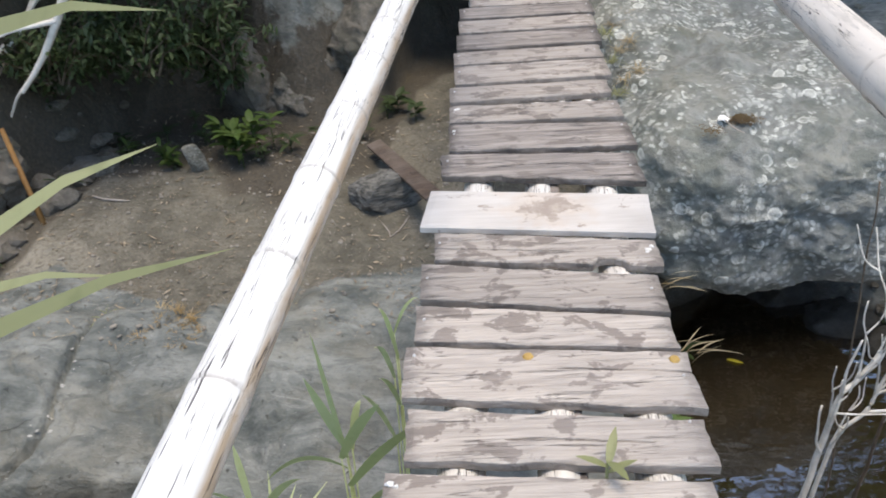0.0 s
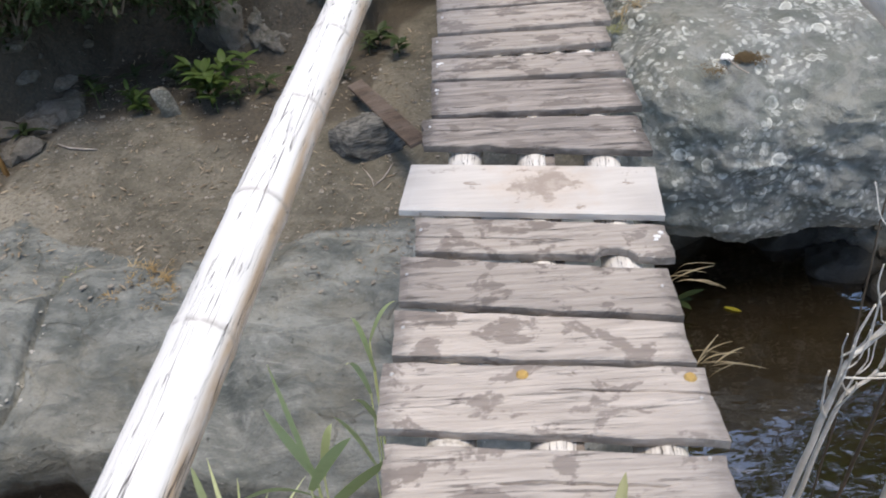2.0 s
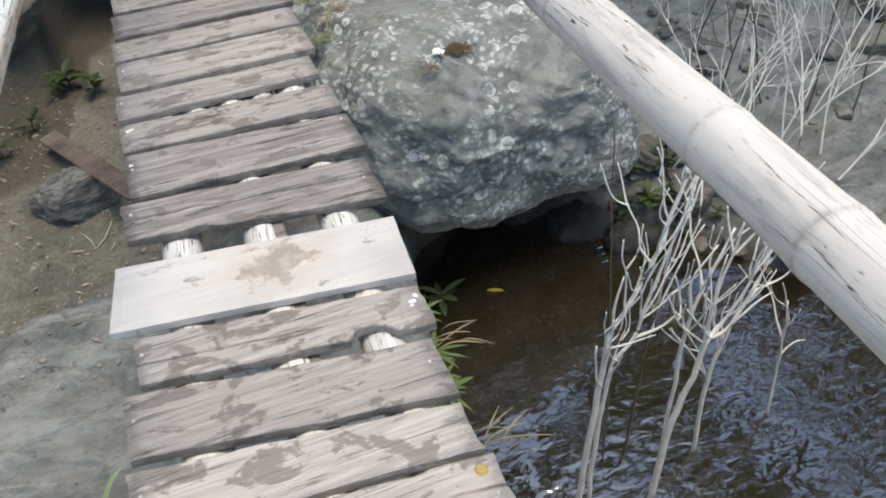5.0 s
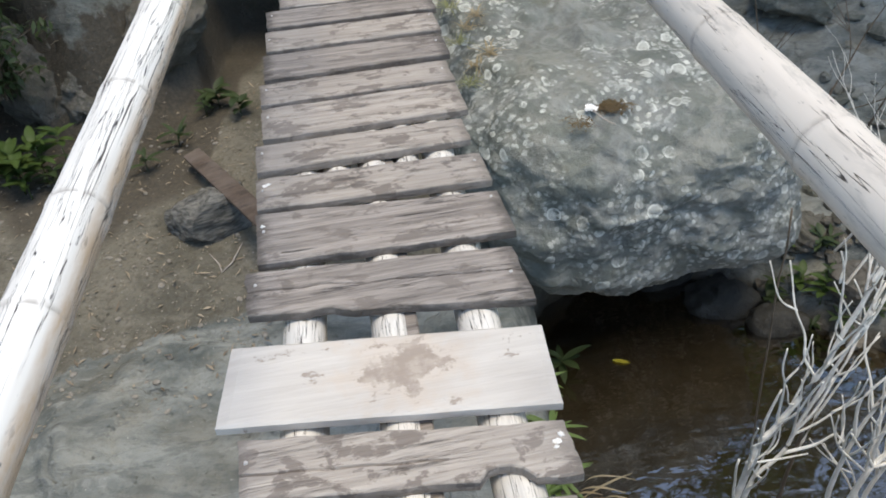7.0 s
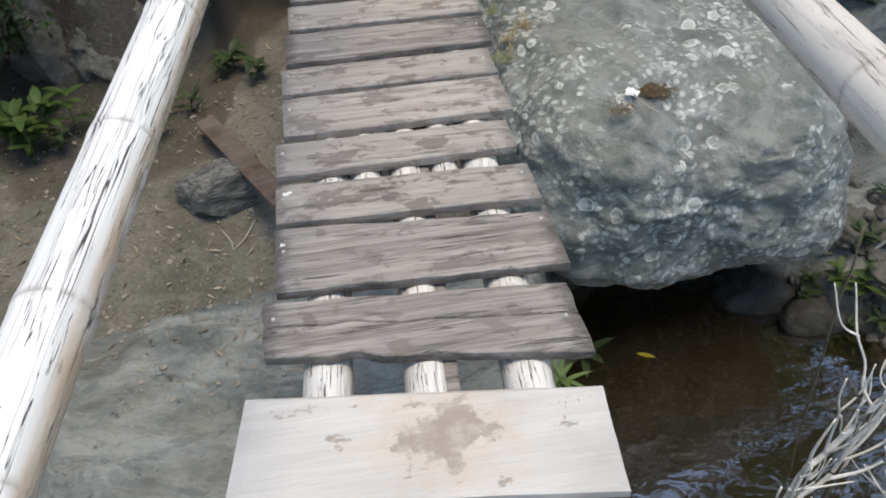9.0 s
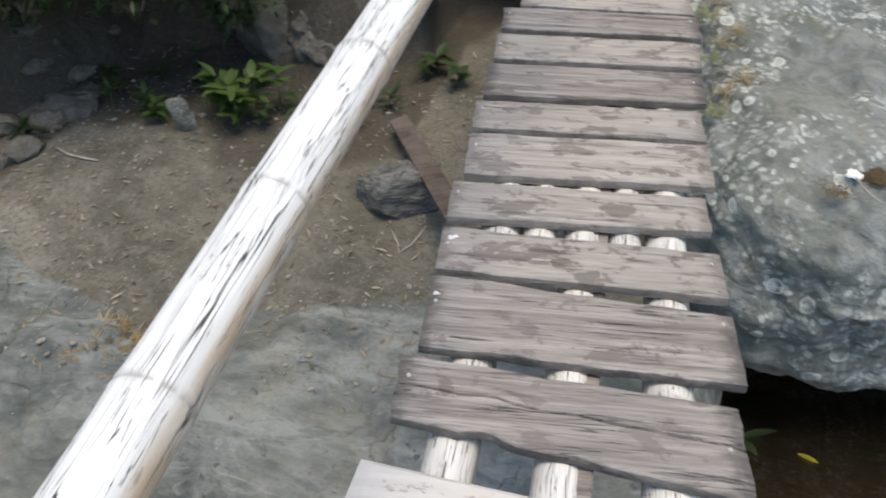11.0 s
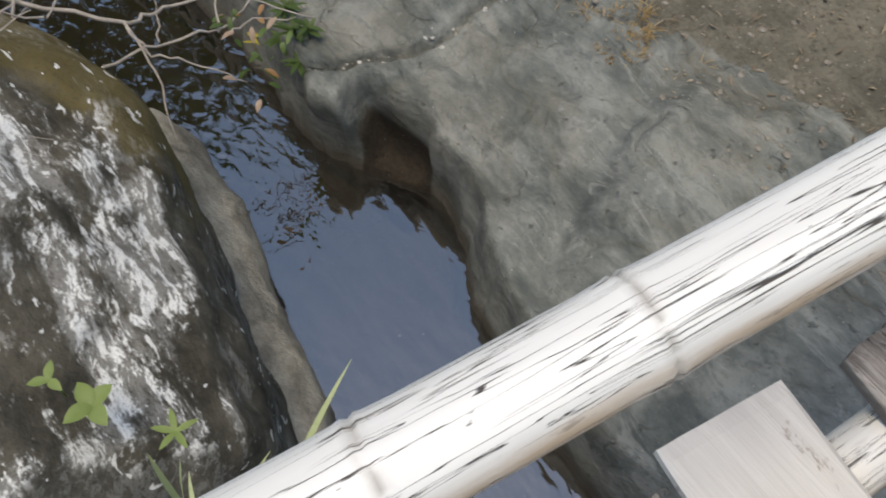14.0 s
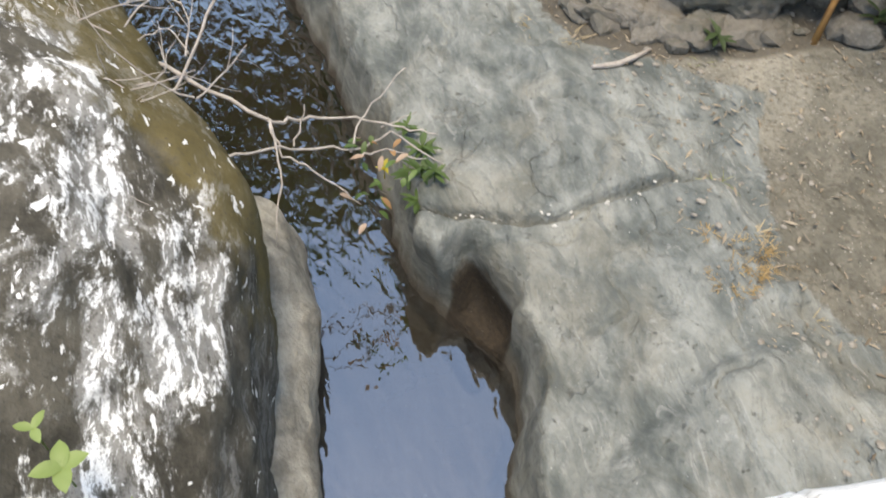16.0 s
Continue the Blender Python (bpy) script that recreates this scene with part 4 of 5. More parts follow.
tagged(rock("stone", (-2.06, 6.42, ground_z(-2.06, 6.42) + 0.09), (0.075, 0.06, 0.17), 4.0, STONE, 4, 0.15, 1.2, 3, (-0.25, 0), 20, facets=6), "upright grey stone beside green ferns", "stone")
# rocks at the foot of the slope
for x, y, a, b, c, seed in ((-4.3, 5.35, 0.5, 0.4, 0.45, 1), (-3.75, 5.75, 0.42, 0.34, 0.42, 2), (-3.55, 5.2, 0.28, 0.17, 0.11, 3), (-5.0, 5.2, 0.6, 0.45, 0.5, 4), (-4.0, 4.8, 0.3, 0.25, 0.2, 5), (-4.55, 5.0, 0.5, 0.35, 0.35, 14), (-3.95, 5.3, 0.4, 0.3, 0.3, 15), (-3.6, 5.5, 0.26, 0.2, 0.24, 16), (-4.7, 5.6, 0.6, 0.45, 0.6, 17), (-4.25, 5.9, 0.4, 0.3, 0.5, 18), (-3.5, 5.95, 0.25, 0.2, 0.25, 19),
                          (-4.6, 4.5, 0.3, 0.25, 0.2, 6), (-0.65, 7.85, 0.36, 0.35, 0.42, 9), (-1.9, 7.75, 0.4, 0.3, 0.5, 13)):
    tagged(rock("rock", (x, y, ground_z(x, y) + c * 0.35), (a, b, c), seed + 20.0, BANK if x > -4.1 else STONE, 5, 0.2, 1.7, 5, (0.1, 0.2), seed * 37, fine=0.06, facets=15, ledge=0.16), "grey angular rock at the foot of the gully slope", "rock", "rocks along the slope")
# unseen slab added as a roof, so the space behind the deck is dark
tagged(rock("rock", (0.1, 9.6, -0.25), (1.0, 1.1, 0.6), 31.0, BANK, 3, 0.25, 1.3, 5, fine=0.1, ledge=0.1), "unseen grey rock added behind the bridge to darken the space below", "rock", "rocks along the slope")
tagged(rock("rock", (-1.3, 7.85, -1.5), (0.45, 0.38, 0.55), 44.0, BANK, 3.2, 0.4, 1.6, 6, (0.05, 0.3), 20, fine=0.14, facets=12, ledge=0.12), "brown-grey rough rock face in the gully slope", "rock", "rocks along the slope")
# rubble along the slope, and pale chips in the crack of the bedrock
rnd = random.Random(8)
bm, chips = bmesh.new(), bmesh.new()


def rubble(bm, x, y, r):
    m4 = Matrix.Translation((x, y, ground_z(x, y) + r * 0.25)) @ Matrix.Rotation(rnd.uniform(0, 6), 4, "Z") @ Matrix.Rotation(rnd.uniform(-0.4, 0.4), 4, "X") @ Matrix.Diagonal((r * rnd.uniform(0.9, 1.8), r, r * rnd.uniform(0.4, 0.8), 1))
    got = bmesh.ops.create_icosphere(bm, subdivisions=2, radius=1, matrix=m4)
    for v in got["verts"]:
        v.co += noise.noise_vector(v.co * (1.1 / r)) * r * 0.42


for k in range(190):
    x = rnd.uniform(-5.2, -3.0)
    y = float(np.interp(x, WALL_X, WALL_Y)) - rnd.uniform(-0.5, 0.75)
    rubble(bm, x, y, 0.03 + 0.13 * rnd.random() ** 2)
for k in range(60):
    y = rnd.uniform(3.08, 3.75) if k % 3 else rnd.uniform(3.72, 4.45)
    x = float(np.interp(y, crack_y, crack_at)) + rnd.gauss(0, 0.025)
    rubble(chips, x, y, 0.004 + 0.009 * rnd.random())
tagged(obj("rubble", bm, BANK), "broken grey stones strewn along the foot of the slope", "rubble", kind="stuff")
tagged(obj("stone_chips", chips, mat_simple("chalky chip", (0.55, 0.54, 0.50), (0.36, 0.35, 0.32), 20, 0.85)), "small pale stone chips lodged along a crack", "stones", kind="stuff")
# pebbles and litter on the trodden earth
rnd = random.Random(5)
bm = bmesh.new()
for k in range(1400):
    x, y = rnd.uniform(-3.6, 0.2), rnd.uniform(4.3, 7.2)
    r = 0.004 + 0.018 * rnd.random() ** 5
    m4 = Matrix.Translation((x, y, ground_z(x, y) + r * 0.2)) @ Matrix.Rotation(rnd.uniform(0, 6), 4, "Z") @ Matrix.Diagonal((r * rnd.uniform(0.8, 1.7), r, r * 0.7, 1))
    bmesh.ops.create_icosphere(bm, subdivisions=1, radius=1, matrix=m4)
tagged(obj("pebbles", bm, PEB), "scattered small pale pebbles on the earth", "pebbles", kind="stuff")
bm = bmesh.new()
for k in range(1500):
    x, y = rnd.uniform(-4.2, 0.1), rnd.uniform(4.9, 7.8) if rnd.random() < 0.8 else rnd.uniform(4.3, 5)
    a = rnd.uniform(0, 6.28)
    leaf_bm(bm, (x, y, ground_z(x, y) + 0.012), (math.cos(a), math.sin(a), rnd.uniform(-0.1, 0.25)), (rnd.gauss(0, 0.3), rnd.gauss(0, 0.3), 1), 0.015 + 0.07 * rnd.random() ** 2, rnd.uniform(0.005, 0.02), rnd.uniform(-0.5, 0.6), 2)
tagged(obj("leaf_litter", bm, mat_leaf("litter", (0.17, 0.125, 0.085), (0.46, 0.39, 0.29)), None, True), "dry brown leaves and chips on the earth", "litter", kind="stuff")
# drift sticks
for p, q, r, mat in (((-3.34, 4.28), (-3.47, 4.76), 0.02, TWIG_GREY), ((-0.34, 5.42), (-0.2, 5.66), 0.006, TWIG_GREY), ((-0.34, 5.42), (-0.42, 5.6), 0.005, TWIG_GREY), ((-2.9, 6.1), (-2.55, 6.0), 0.01, TWIG_GREY)):
    z0, z1 = ground_z(*p) + r, ground_z(*q) + r
    bm = bmesh.new()
    a, b = Vector((*p, z0)), Vector((*q, z1))
    side = Vector((b.y - a.y, a.x - b.x, 0)) * 0.08
    tube(bm, [a, a.lerp(b, 0.35) + side, a.lerp(b, 0.7) + side * 0.6, b], [r * 0.7, r, r * 0.9, r * 0.5], 7)
    tagged(obj("stick", bm, mat), "bare dry stick lying on the bank", "stick", "sticks on the bank")
# orange stake and dead trunk at the slope
bm = bmesh.new()
tube(bm, [(-3.18, 5.75, -1.95), (-3.27, 5.85, -1.55), (-3.36, 5.95, -1.1)], [0.026, 0.023, 0.02], 8)
tagged(obj("stake", bm, mat_simple("orange wood", (0.36, 0.19, 0.06), (0.25, 0.13, 0.05), 15)), "short orange-brown wooden stake in the slope", "stake")
dead_branch("dead_branch", "crooked grey dead branch over the slope", [((-3.55, 5.9, -1.75), (-0.15, 0.2, 0.8), 1.3, 0.05), ((-3.75, 6.25, -0.9), (0.75, 0.2, 0.45), 1.2, 0.035)], 4, TWIG, 1, kids=2)

dead_branch("dead_branch", "pale dead branch hanging from the bushes", [((-2.35, 6.0, 0.1), (-0.62, -0.25, -0.9), 1.15, 0.045)], 9, TWIG, 1, kids=2)
for p, q, r in (((-4.6, 4.5, -1.66), (-4.36, 5.4, -1.56), 0.05), ((-4.42, 5.05, -1.6), (-4.62, 5.35, -1.55), 0.035)):
    a, b = Vector(p), Vector(q)
    bm = bmesh.new()
    tube(bm, smooth_line([a, a.lerp(b, 0.4) + Vector((0.04, 0, 0.03)), a.lerp(b, 0.7), b], 3), [r * (1 - 0.05 * k) for k in range(10)], 9)
    tagged(obj("stick", bm, TWIG), "thick pale piece of driftwood lying on the rocks", "stick", "sticks on the bank")

# green plants on the left bank
for x, y, n_, ln, wd, mat, seed in ((-1.72, 6.5, 24, 0.19, 0.07, LEAF, 1), (-1.58, 6.6, 22, 0.17, 0.065, LEAF, 2), (-1.85, 6.6, 18, 0.17, 0.06, LEAF, 3), (-1.66, 6.42, 18, 0.16, 0.06, LEAF, 11), (-2.3, 6.5, 18, 0.12, 0.045, LEAF, 4), (-2.42, 6.6, 14, 0.12, 0.045, LEAF, 5), (-1.45, 6.75, 8, 0.16, 0.06, LEAF, 6),
                                  (-0.36, 7.5, 9, 0.2, 0.075, LEAF_DARK, 7), (-0.18, 7.3, 8, 0.17, 0.07, LEAF_DARK, 8), (-0.46, 7.35, 6, 0.1, 0.035, LEAF_DARK, 9), (-2.75, 6.7, 7, 0.12, 0.03, LEAF, 10)):
    plant("plant", (x, y, ground_z(x, y)), n_, ln, wd, mat, "leafy green plant growing from the earth", seed, 0.5, 0.34 if ln > 0.155 and mat is LEAF else 0.18)
STRAW = mat_leaf("straw", (0.34, 0.23, 0.10), (0.48, 0.35, 0.17))
for x, y, n_, ln, seed in ((-1.75, 4.45, 16, 0.08, 1), (-1.9, 4.6, 20, 0.12, 2), (-2.3, 4.62, 16, 0.1, 3), (-3.75, 4.35, 30, 0.14, 4), (-3.95, 4.15, 30, 0.12, 5), (-3.3, 5.05, 16, 0.1, 6), (-1.35, 4.65, 14, 0.08, 8)):
    blades("grass_tuft", (x, y, ground_z(x, y)), n_, ln, DRY if seed % 3 else BLADE, "short dry grass tuft at the rock's edge", seed, width=0.007, spread=0.9)
rnd = random.Random(31)
for k in range(16):
    x, y = rnd.gauss(-1.74, 0.11), rnd.gauss(4.5, 0.12)
    blades("grass_tuft", (x, y, ground_z(x, y)), 30, rnd.uniform(0.06, 0.11), STRAW, "low tan dry grass tuft at the rock's edge", k + 140, width=0.005, spread=0.6)
for k in range(16):
    x = -3.6 + 0.21 * k
    y = float(np.interp(x, WALL_X, WALL_Y)) - 0.25 - 0.25 * ((k * 5) % 3)
    plant("plant", (x, y, ground_z(x, y)), 7 + k % 4, 0.12 + 0.03 * (k % 3), 0.04, LEAF_DARK, "small dark green plant at the foot of the slope", k + 200, 0.5, 0.14)
# bushes that hang over the slope; seeds 10, 11 unseen, added for shade
for x, y, z, sx, sy, sz, n_, ll, seed in ((-3.4, 6.8, -1.05, 0.7, 0.4, 0.5, 1000, 0.09, 1), (-2.75, 7.0, -0.95, 0.7, 0.4, 0.5, 1100, 0.09, 2), (-2.1, 7.0, -0.95, 0.6, 0.35, 0.5, 900, 0.09, 3), (-3.9, 6.2, -1.1, 0.6, 0.4, 0.6, 900, 0.09, 4), (-4.5, 5.8, -1.0, 0.6, 0.5, 0.7, 900, 0.09, 5),
                                       (-3.0, 7.5, -0.35, 1.0, 0.7, 0.9, 1300, 0.1, 6), (-1.9, 7.5, -0.35, 0.8, 0.6, 0.8, 1000, 0.1, 7), (-5.3, 5.8, -0.6, 0.9, 0.6, 0.9, 1000, 0.1, 8), (-1.9, 7.2, -1.25, 0.4, 0.25, 0.45, 420, 0.09, 12), (-2.5, 6.7, 0.1, 1.2, 0.7, 0.6, 1500, 0.12, 10), (-3.8, 6.2, 0.0, 1.0, 0.7, 0.6, 1300, 0.12, 11),
                                       (-3.0, 6.35, -0.8, 0.6, 0.3, 0.5, 900, 0.08, 13), (-2.35, 6.55, -0.85, 0.55, 0.3, 0.5, 900, 0.08, 14), (-3.6, 6.05, -0.85, 0.5, 0.3, 0.5, 700, 0.08, 15), (-1.75, 6.9, -0.95, 0.3, 0.25, 0.5, 450, 0.08, 16)):
    shrub("bush", (x, y, z), (sx, sy, sz), n_, ll, LEAF_DARK, "dense dark green bush overhanging and shading the slope", seed, 18)

# ---- right bank ----
for x, y, a, b, c, seed, flat in ((5.05, 7.9, 0.42, 0.36, 0.3, 1, 0), (7.0, 6.15, 0.55, 0.36, 0.12, 2, 1), (6.6, 5.75, 0.42, 0.28, 0.1, 3, 1), (7.95, 6.55, 0.6, 0.5, 0.22, 9, 1), (4.1, 5.0, 0.22, 0.18, 0.14, 4, 0), (4.6, 4.3, 0.3, 0.22, 0.16, 5, 1), (3.85, 5.5, 0.22, 0.18, 0.16, 6, 0), (5.3, 3.9, 0.4, 0.3, 0.2, 7, 1), (3.9, 4.55, 0.2, 0.16, 0.14, 8, 0)):
    tagged(rock("rock", (x, y, ground_z(x, y) + c * 0.45), (a, b, c), seed + 50.0, BANK if seed in (4, 6, 8) else STONE, 5 if flat else 3.6, 0.15, 1.5, 5, (0.1, 0.1), seed * 51, fine=0.07, facets=9, ledge=0.15), "flat grey slab on the rocky bank" if flat else "blue-grey rock on the rocky bank", "rock", "rocks on the far bank")
bm = bmesh.new()
for k in range(420):
    x, y = rnd.uniform(3.5, 8.5), rnd.uniform(3.6, 9.5)
    if ground_z(x, y) < -2.85:
        continue
    rubble(bm, x, y, 0.012 + 0.09 * rnd.random() ** 4)
tagged(obj("rubble", bm, STONE), "broken grey stones on the far bank", "rubble", kind="stuff")
# dark rocks added to hide the bright sky reflection beside the boulder
REFLECTION_COVER = mat_simple("reflection cover", (0.035, 0.034, 0.029), (0.055, 0.052, 0.044), 9, 0.8, 0.03)
for x, y, a, b, seed in ((3.25, 5.4, 0.3, 0.26, 3), (2.9, 5.8, 0.35, 0.22, 5), (3.55, 5.05, 0.22, 0.2, 6)):
    tagged(rock("rock", (x, y, -2.99), (a, b, 0.2), seed + 60.0, REFLECTION_COVER, 3.0, 0.25, 1.5, 4, fine=0.1, facets=8), "added dark rock hiding a sky reflection under the boulder", "rock", "rocks on the far bank")
for x, y, seed in ((3.62, 4.95, 1), (3.75, 5.15, 2), (3.55, 5.2, 3), (3.7, 5.4, 4), (3.85, 5.0, 5), (3.95, 5.3, 6)):
    plant("plant", (x, y, ground_z(x, y)), 9, 0.17 if seed % 2 else 0.13, 0.055, LEAF if seed % 3 else LEAF_DARK, "green plant on the bank beside the boulder", seed + 300, 0.5, 0.2)
rnd = random.Random(61)
for k in range(14):
    x, y = rnd.uniform(3.45, 4.4), rnd.uniform(4.4, 5.6)
    plant("plant", (x, y, ground_z(x, y)), 8, rnd.uniform(0.09, 0.16), 0.035, LEAF_DARK, "low dark green plant among the stones of the bank", k + 400, 0.5, 0.12)
bm = bmesh.new()
for k in range(160):
    x, y = rnd.uniform(3.3, 4.6), rnd.uniform(4.2, 5.7)
    rubble(bm, x, y, 0.02 + 0.06 * rnd.random() ** 2)
tagged(obj("rubble", bm, BANK), "dark broken stones at the water's edge", "rubble", kind="stuff")
# ferns below the deck
FERN = mat_leaf("fern", (0.10, 0.165, 0.045), (0.18, 0.26, 0.085))
for x, y, n_, ln, seed in ((1.24, 3.45, 14, 0.2, 6), (1.3, 3.15, 14, 0.19, 7), (1.36, 3.7, 13, 0.2, 8), (1.27, 3.0, 10, 0.16, 9), (1.33, 3.55, 12, 0.24, 1), (1.4, 3.85, 10, 0.22, 2), (1.3, 3.3, 10, 0.2, 3), (1.42, 4.2, 9, 0.2, 4), (1.2, 3.75, 9, 0.2, 5)):
    plant("fern", (x, y, ground_z(x, y) + 0.02), n_ + 8, ln * 0.85, 0.026, FERN, "bright green fern on the rock below the deck", seed + 60, 0.6, 0.12, "fern")
plant("fern", (1.85, 4.95, -2.93), 8, 0.2, 0.06, LEAF_DARK, "dark fern at the water under the boulder", 71, 0.7, 0.1, "fern")
# dead shrub at the water
def stem(root, pts, r0, r1, material=TWIG):
    """A smooth tapering stem with small swellings."""
    line = smooth_line(pts)
    n = len(line) - 1
    bm = bmesh.new()
    wob = [noise.noise_vector(Vector((p.z * 6, p.x * 4, r0 * 400))) * 0.012 for p in line]
    tube(bm, [p + w for p, w in zip(line, wob)], [(r0 + (r1 - r0) * k / n) * (1 + 0.18 * noise.noise(Vector((k * 0.7, r0 * 900, 2)))) for k in range(n + 1)], 8)
    part("stem", bm, material, root)


shrub_root = tagged(new("dead_shrub"), "bleached bare shrub with smooth forking grey stems in the water", "shrub")
for pts, r0, r1, dark in (
        ([(1.95, 3.05, -3.1), (1.99, 3.05, -2.35), (2.03, 3.05, -1.84), (2.05, 3.05, -1.56), (2.12, 3.05, -1.45), (2.23, 3.05, -1.19), (2.29, 3.05, -0.97), (2.36, 3.06, -0.7), (2.46, 3.1, -0.5)], 0.022, 0.009, 0),
        ([(2.05, 3.04, -1.54), (2.045, 3.02, -1.36), (2.08, 3.02, -1.19)], 0.010, 0.005, 0),
        ([(2.03, 3.05, -1.95), (1.98, 3.03, -1.83), (1.96, 3.02, -1.58)], 0.010, 0.006, 0),
        ([(2.02, 3.05, -1.65), (2.17, 3.05, -1.69), (2.33, 3.05, -1.70)], 0.008, 0.004, 0),
        ([(2.06, 3.1, -3.1), (2.07, 3.1, -2.44), (2.12, 3.1, -1.9), (2.23, 3.1, -1.72), (2.27, 3.1, -1.54), (2.4, 3.1, -1.04), (2.5, 3.14, -0.8)], 0.017, 0.007, 0),
        ([(2.23, 3.1, -1.72), (2.38, 3.1, -1.72), (2.47, 3.1, -1.66)], 0.012, 0.006, 0),
        ([(2.46, 3.02, -3.1), (2.46, 3.0, -2.49), (2.46, 3.0, -1.81), (2.48, 3.0, -1.58), (2.56, 3.0, -1.27), (2.66, 3.02, -1.1)], 0.017, 0.007, 0),
        ([(2.48, 3.0, -1.58), (2.44, 3.0, -1.33), (2.55, 3.0, -1.14)], 0.010, 0.005, 0),
        ([(2.40, 2.95, -3.1), (2.44, 2.95, -2.42), (2.52, 2.95, -2.0), (2.58, 2.95, -1.71)], 0.024, 0.018, 0),
        ([(2.575, 2.95, -1.75), (2.56, 2.95, -1.53), (2.6, 2.95, -1.21), (2.63, 2.95, -1.0)], 0.013, 0.005, 0),
        ([(2.575, 2.95, -1.74), (2.65, 2.95, -1.64), (2.75, 2.95, -1.41), (2.8, 2.95, -1.2)], 0.013, 0.005, 0),
        ([(2.575, 2.95, -1.73), (2.67, 2.94, -1.68), (2.79, 2.93, -1.46)], 0.011, 0.005, 0),
        ([(2.67, 2.94, -1.69), (2.81, 2.93, -1.56), (2.9, 2.93, -1.53)], 0.009, 0.004, 0),
        ([(2.575, 2.95, -1.72), (2.51, 2.96, -1.62), (2.42, 2.97, -1.49)], 0.010, 0.005, 0),
        ([(2.38, 3.25, -3.1), (2.41, 3.25, -2.69), (2.43, 3.25, -2.03), (2.47, 3.25, -1.54), (2.58, 3.25, -1.13), (2.6, 3.3, -0.8)], 0.014, 0.006, 1),
        ([(2.44, 3.25, -1.95), (2.56, 3.28, -1.6), (2.72, 3.3, -1.3)], 0.009, 0.004, 0),
        ([(2.28, 3.3, -3.1), (2.26, 3.3, -2.3), (2.2, 3.32, -1.4), (2.12, 3.3, -0.5)], 0.007, 0.005, 1),
        ([(2.85, 3.15, -3.1), (2.83, 3.15, -2.5), (2.9, 3.15, -2.0), (3.05, 3.15, -1.6), (3.08, 3.2, -1.2)], 0.018, 0.007, 0),
        ([(2.87, 3.15, -2.15), (2.78, 3.17, -1.8), (2.82, 3.2, -1.45)], 0.011, 0.005, 0),
        ([(2.98, 3.15, -1.75), (3.15, 3.12, -1.68), (3.25, 3.1, -1.5)], 0.009, 0.004, 0),
        ([(3.47, 3.2, -3.1), (3.43, 3.2, -2.6), (3.41, 3.2, -2.4), (3.35, 3.2, -2.0)], 0.012, 0.005, 0),
        ([(3.42, 3.2, -2.5), (3.51, 3.2, -2.42), (3.6, 3.2, -2.42)], 0.007, 0.003, 0)):
    stem(shrub_root, pts, r0 * 0.85, r1 * 0.8, TWIG_DARK if dark else TWIG)
rnd = random.Random(19)
for px, py, pz, dx, n_ in ((2.04, 3.05, -1.75, 0.1, 2), (2.12, 3.05, -1.45, 0.2, 3), (2.23, 3.05, -1.19, 0.3, 3), (2.3, 3.06, -0.95, 0.3, 2), (2.1, 3.1, -1.95, 0.1, 2), (2.25, 3.1, -1.6, 0.3, 3), (2.38, 3.1, -1.1, 0.3, 3), (2.47, 3.0, -1.7, 0.1, 3), (2.52, 3.0, -1.4, 0.3, 3), (2.56, 2.95, -1.76, 0.2, 4), (2.62, 2.95, -1.2, 0.1, 2), (2.75, 2.95, -1.4, 0.4, 3), (2.45, 3.25, -1.75, 0.2, 3), (2.88, 3.15, -2.1, 0.2, 3), (3.05, 3.15, -1.6, 0.2, 3), (2.85, 3.15, -2.4, -0.2, 2), (3.4, 3.2, -2.35, 0.1, 3)):
    for k in range(n_):
        d = Vector((dx + rnd.gauss(0, 0.45), rnd.gauss(0, 0.35), 1.0)).normalized()
        pts, q = [Vector((px, py, pz))], rnd.uniform(0.25, 0.6)
        for i in range(5):
            d = (d + Vector((rnd.gauss(0, 0.16), rnd.gauss(0, 0.12), 0.16))).normalized()
            pts.append(pts[-1] + d * q / 5)
        stem(shrub_root, pts, 0.0065, 0.003)
        for e in (3,):
            f = (d + Vector((rnd.choice((-0.7, 0.7)) + rnd.gauss(0, 0.2), rnd.gauss(0, 0.3), 0.1))).normalized()
            stem(shrub_root, [pts[e], pts[e] + f * q * 0.2, pts[e] + (f + d).normalized() * q * 0.5], 0.005, 0.0025)
dead_branch("dead_shrub", "thin bare grey shrub on the rocky bank", [((3.75 + 0.13 * k, 4.5 + 0.35 * ((k * 7) % 5) / 2, -2.5), (0.3 + 0.3 * math.sin(k * 2.1), 0.2 * math.cos(k * 1.7), 0.9), 1.3, 0.011) for k in range(14)], 12, TWIG, 2, "shrub", 0.24, 3)
dead_branch("dead_shrub", "thin brown leafless shrub behind the boulder", [((3.9 + 0.3 * k, 6.3 - 0.2 * k, -2.4), (0.2 * math.sin(k * 1.3), 0.15, 0.95), 1.7, 0.01) for k in range(7)], 15, TWIG_DARK, 2, "shrub", 0.2, 3)
# floating leaf
bm = bmesh.new()
leaf_bm(bm, (2.23, 4.95, -2.942), (0.9, -0.45, 0.0), (0, 0, 1), 0.13, 0.038, 0.0)
tagged(obj("leaf", bm, YELLOW, None, True), "single yellow leaf floating on brown water", "leaf")
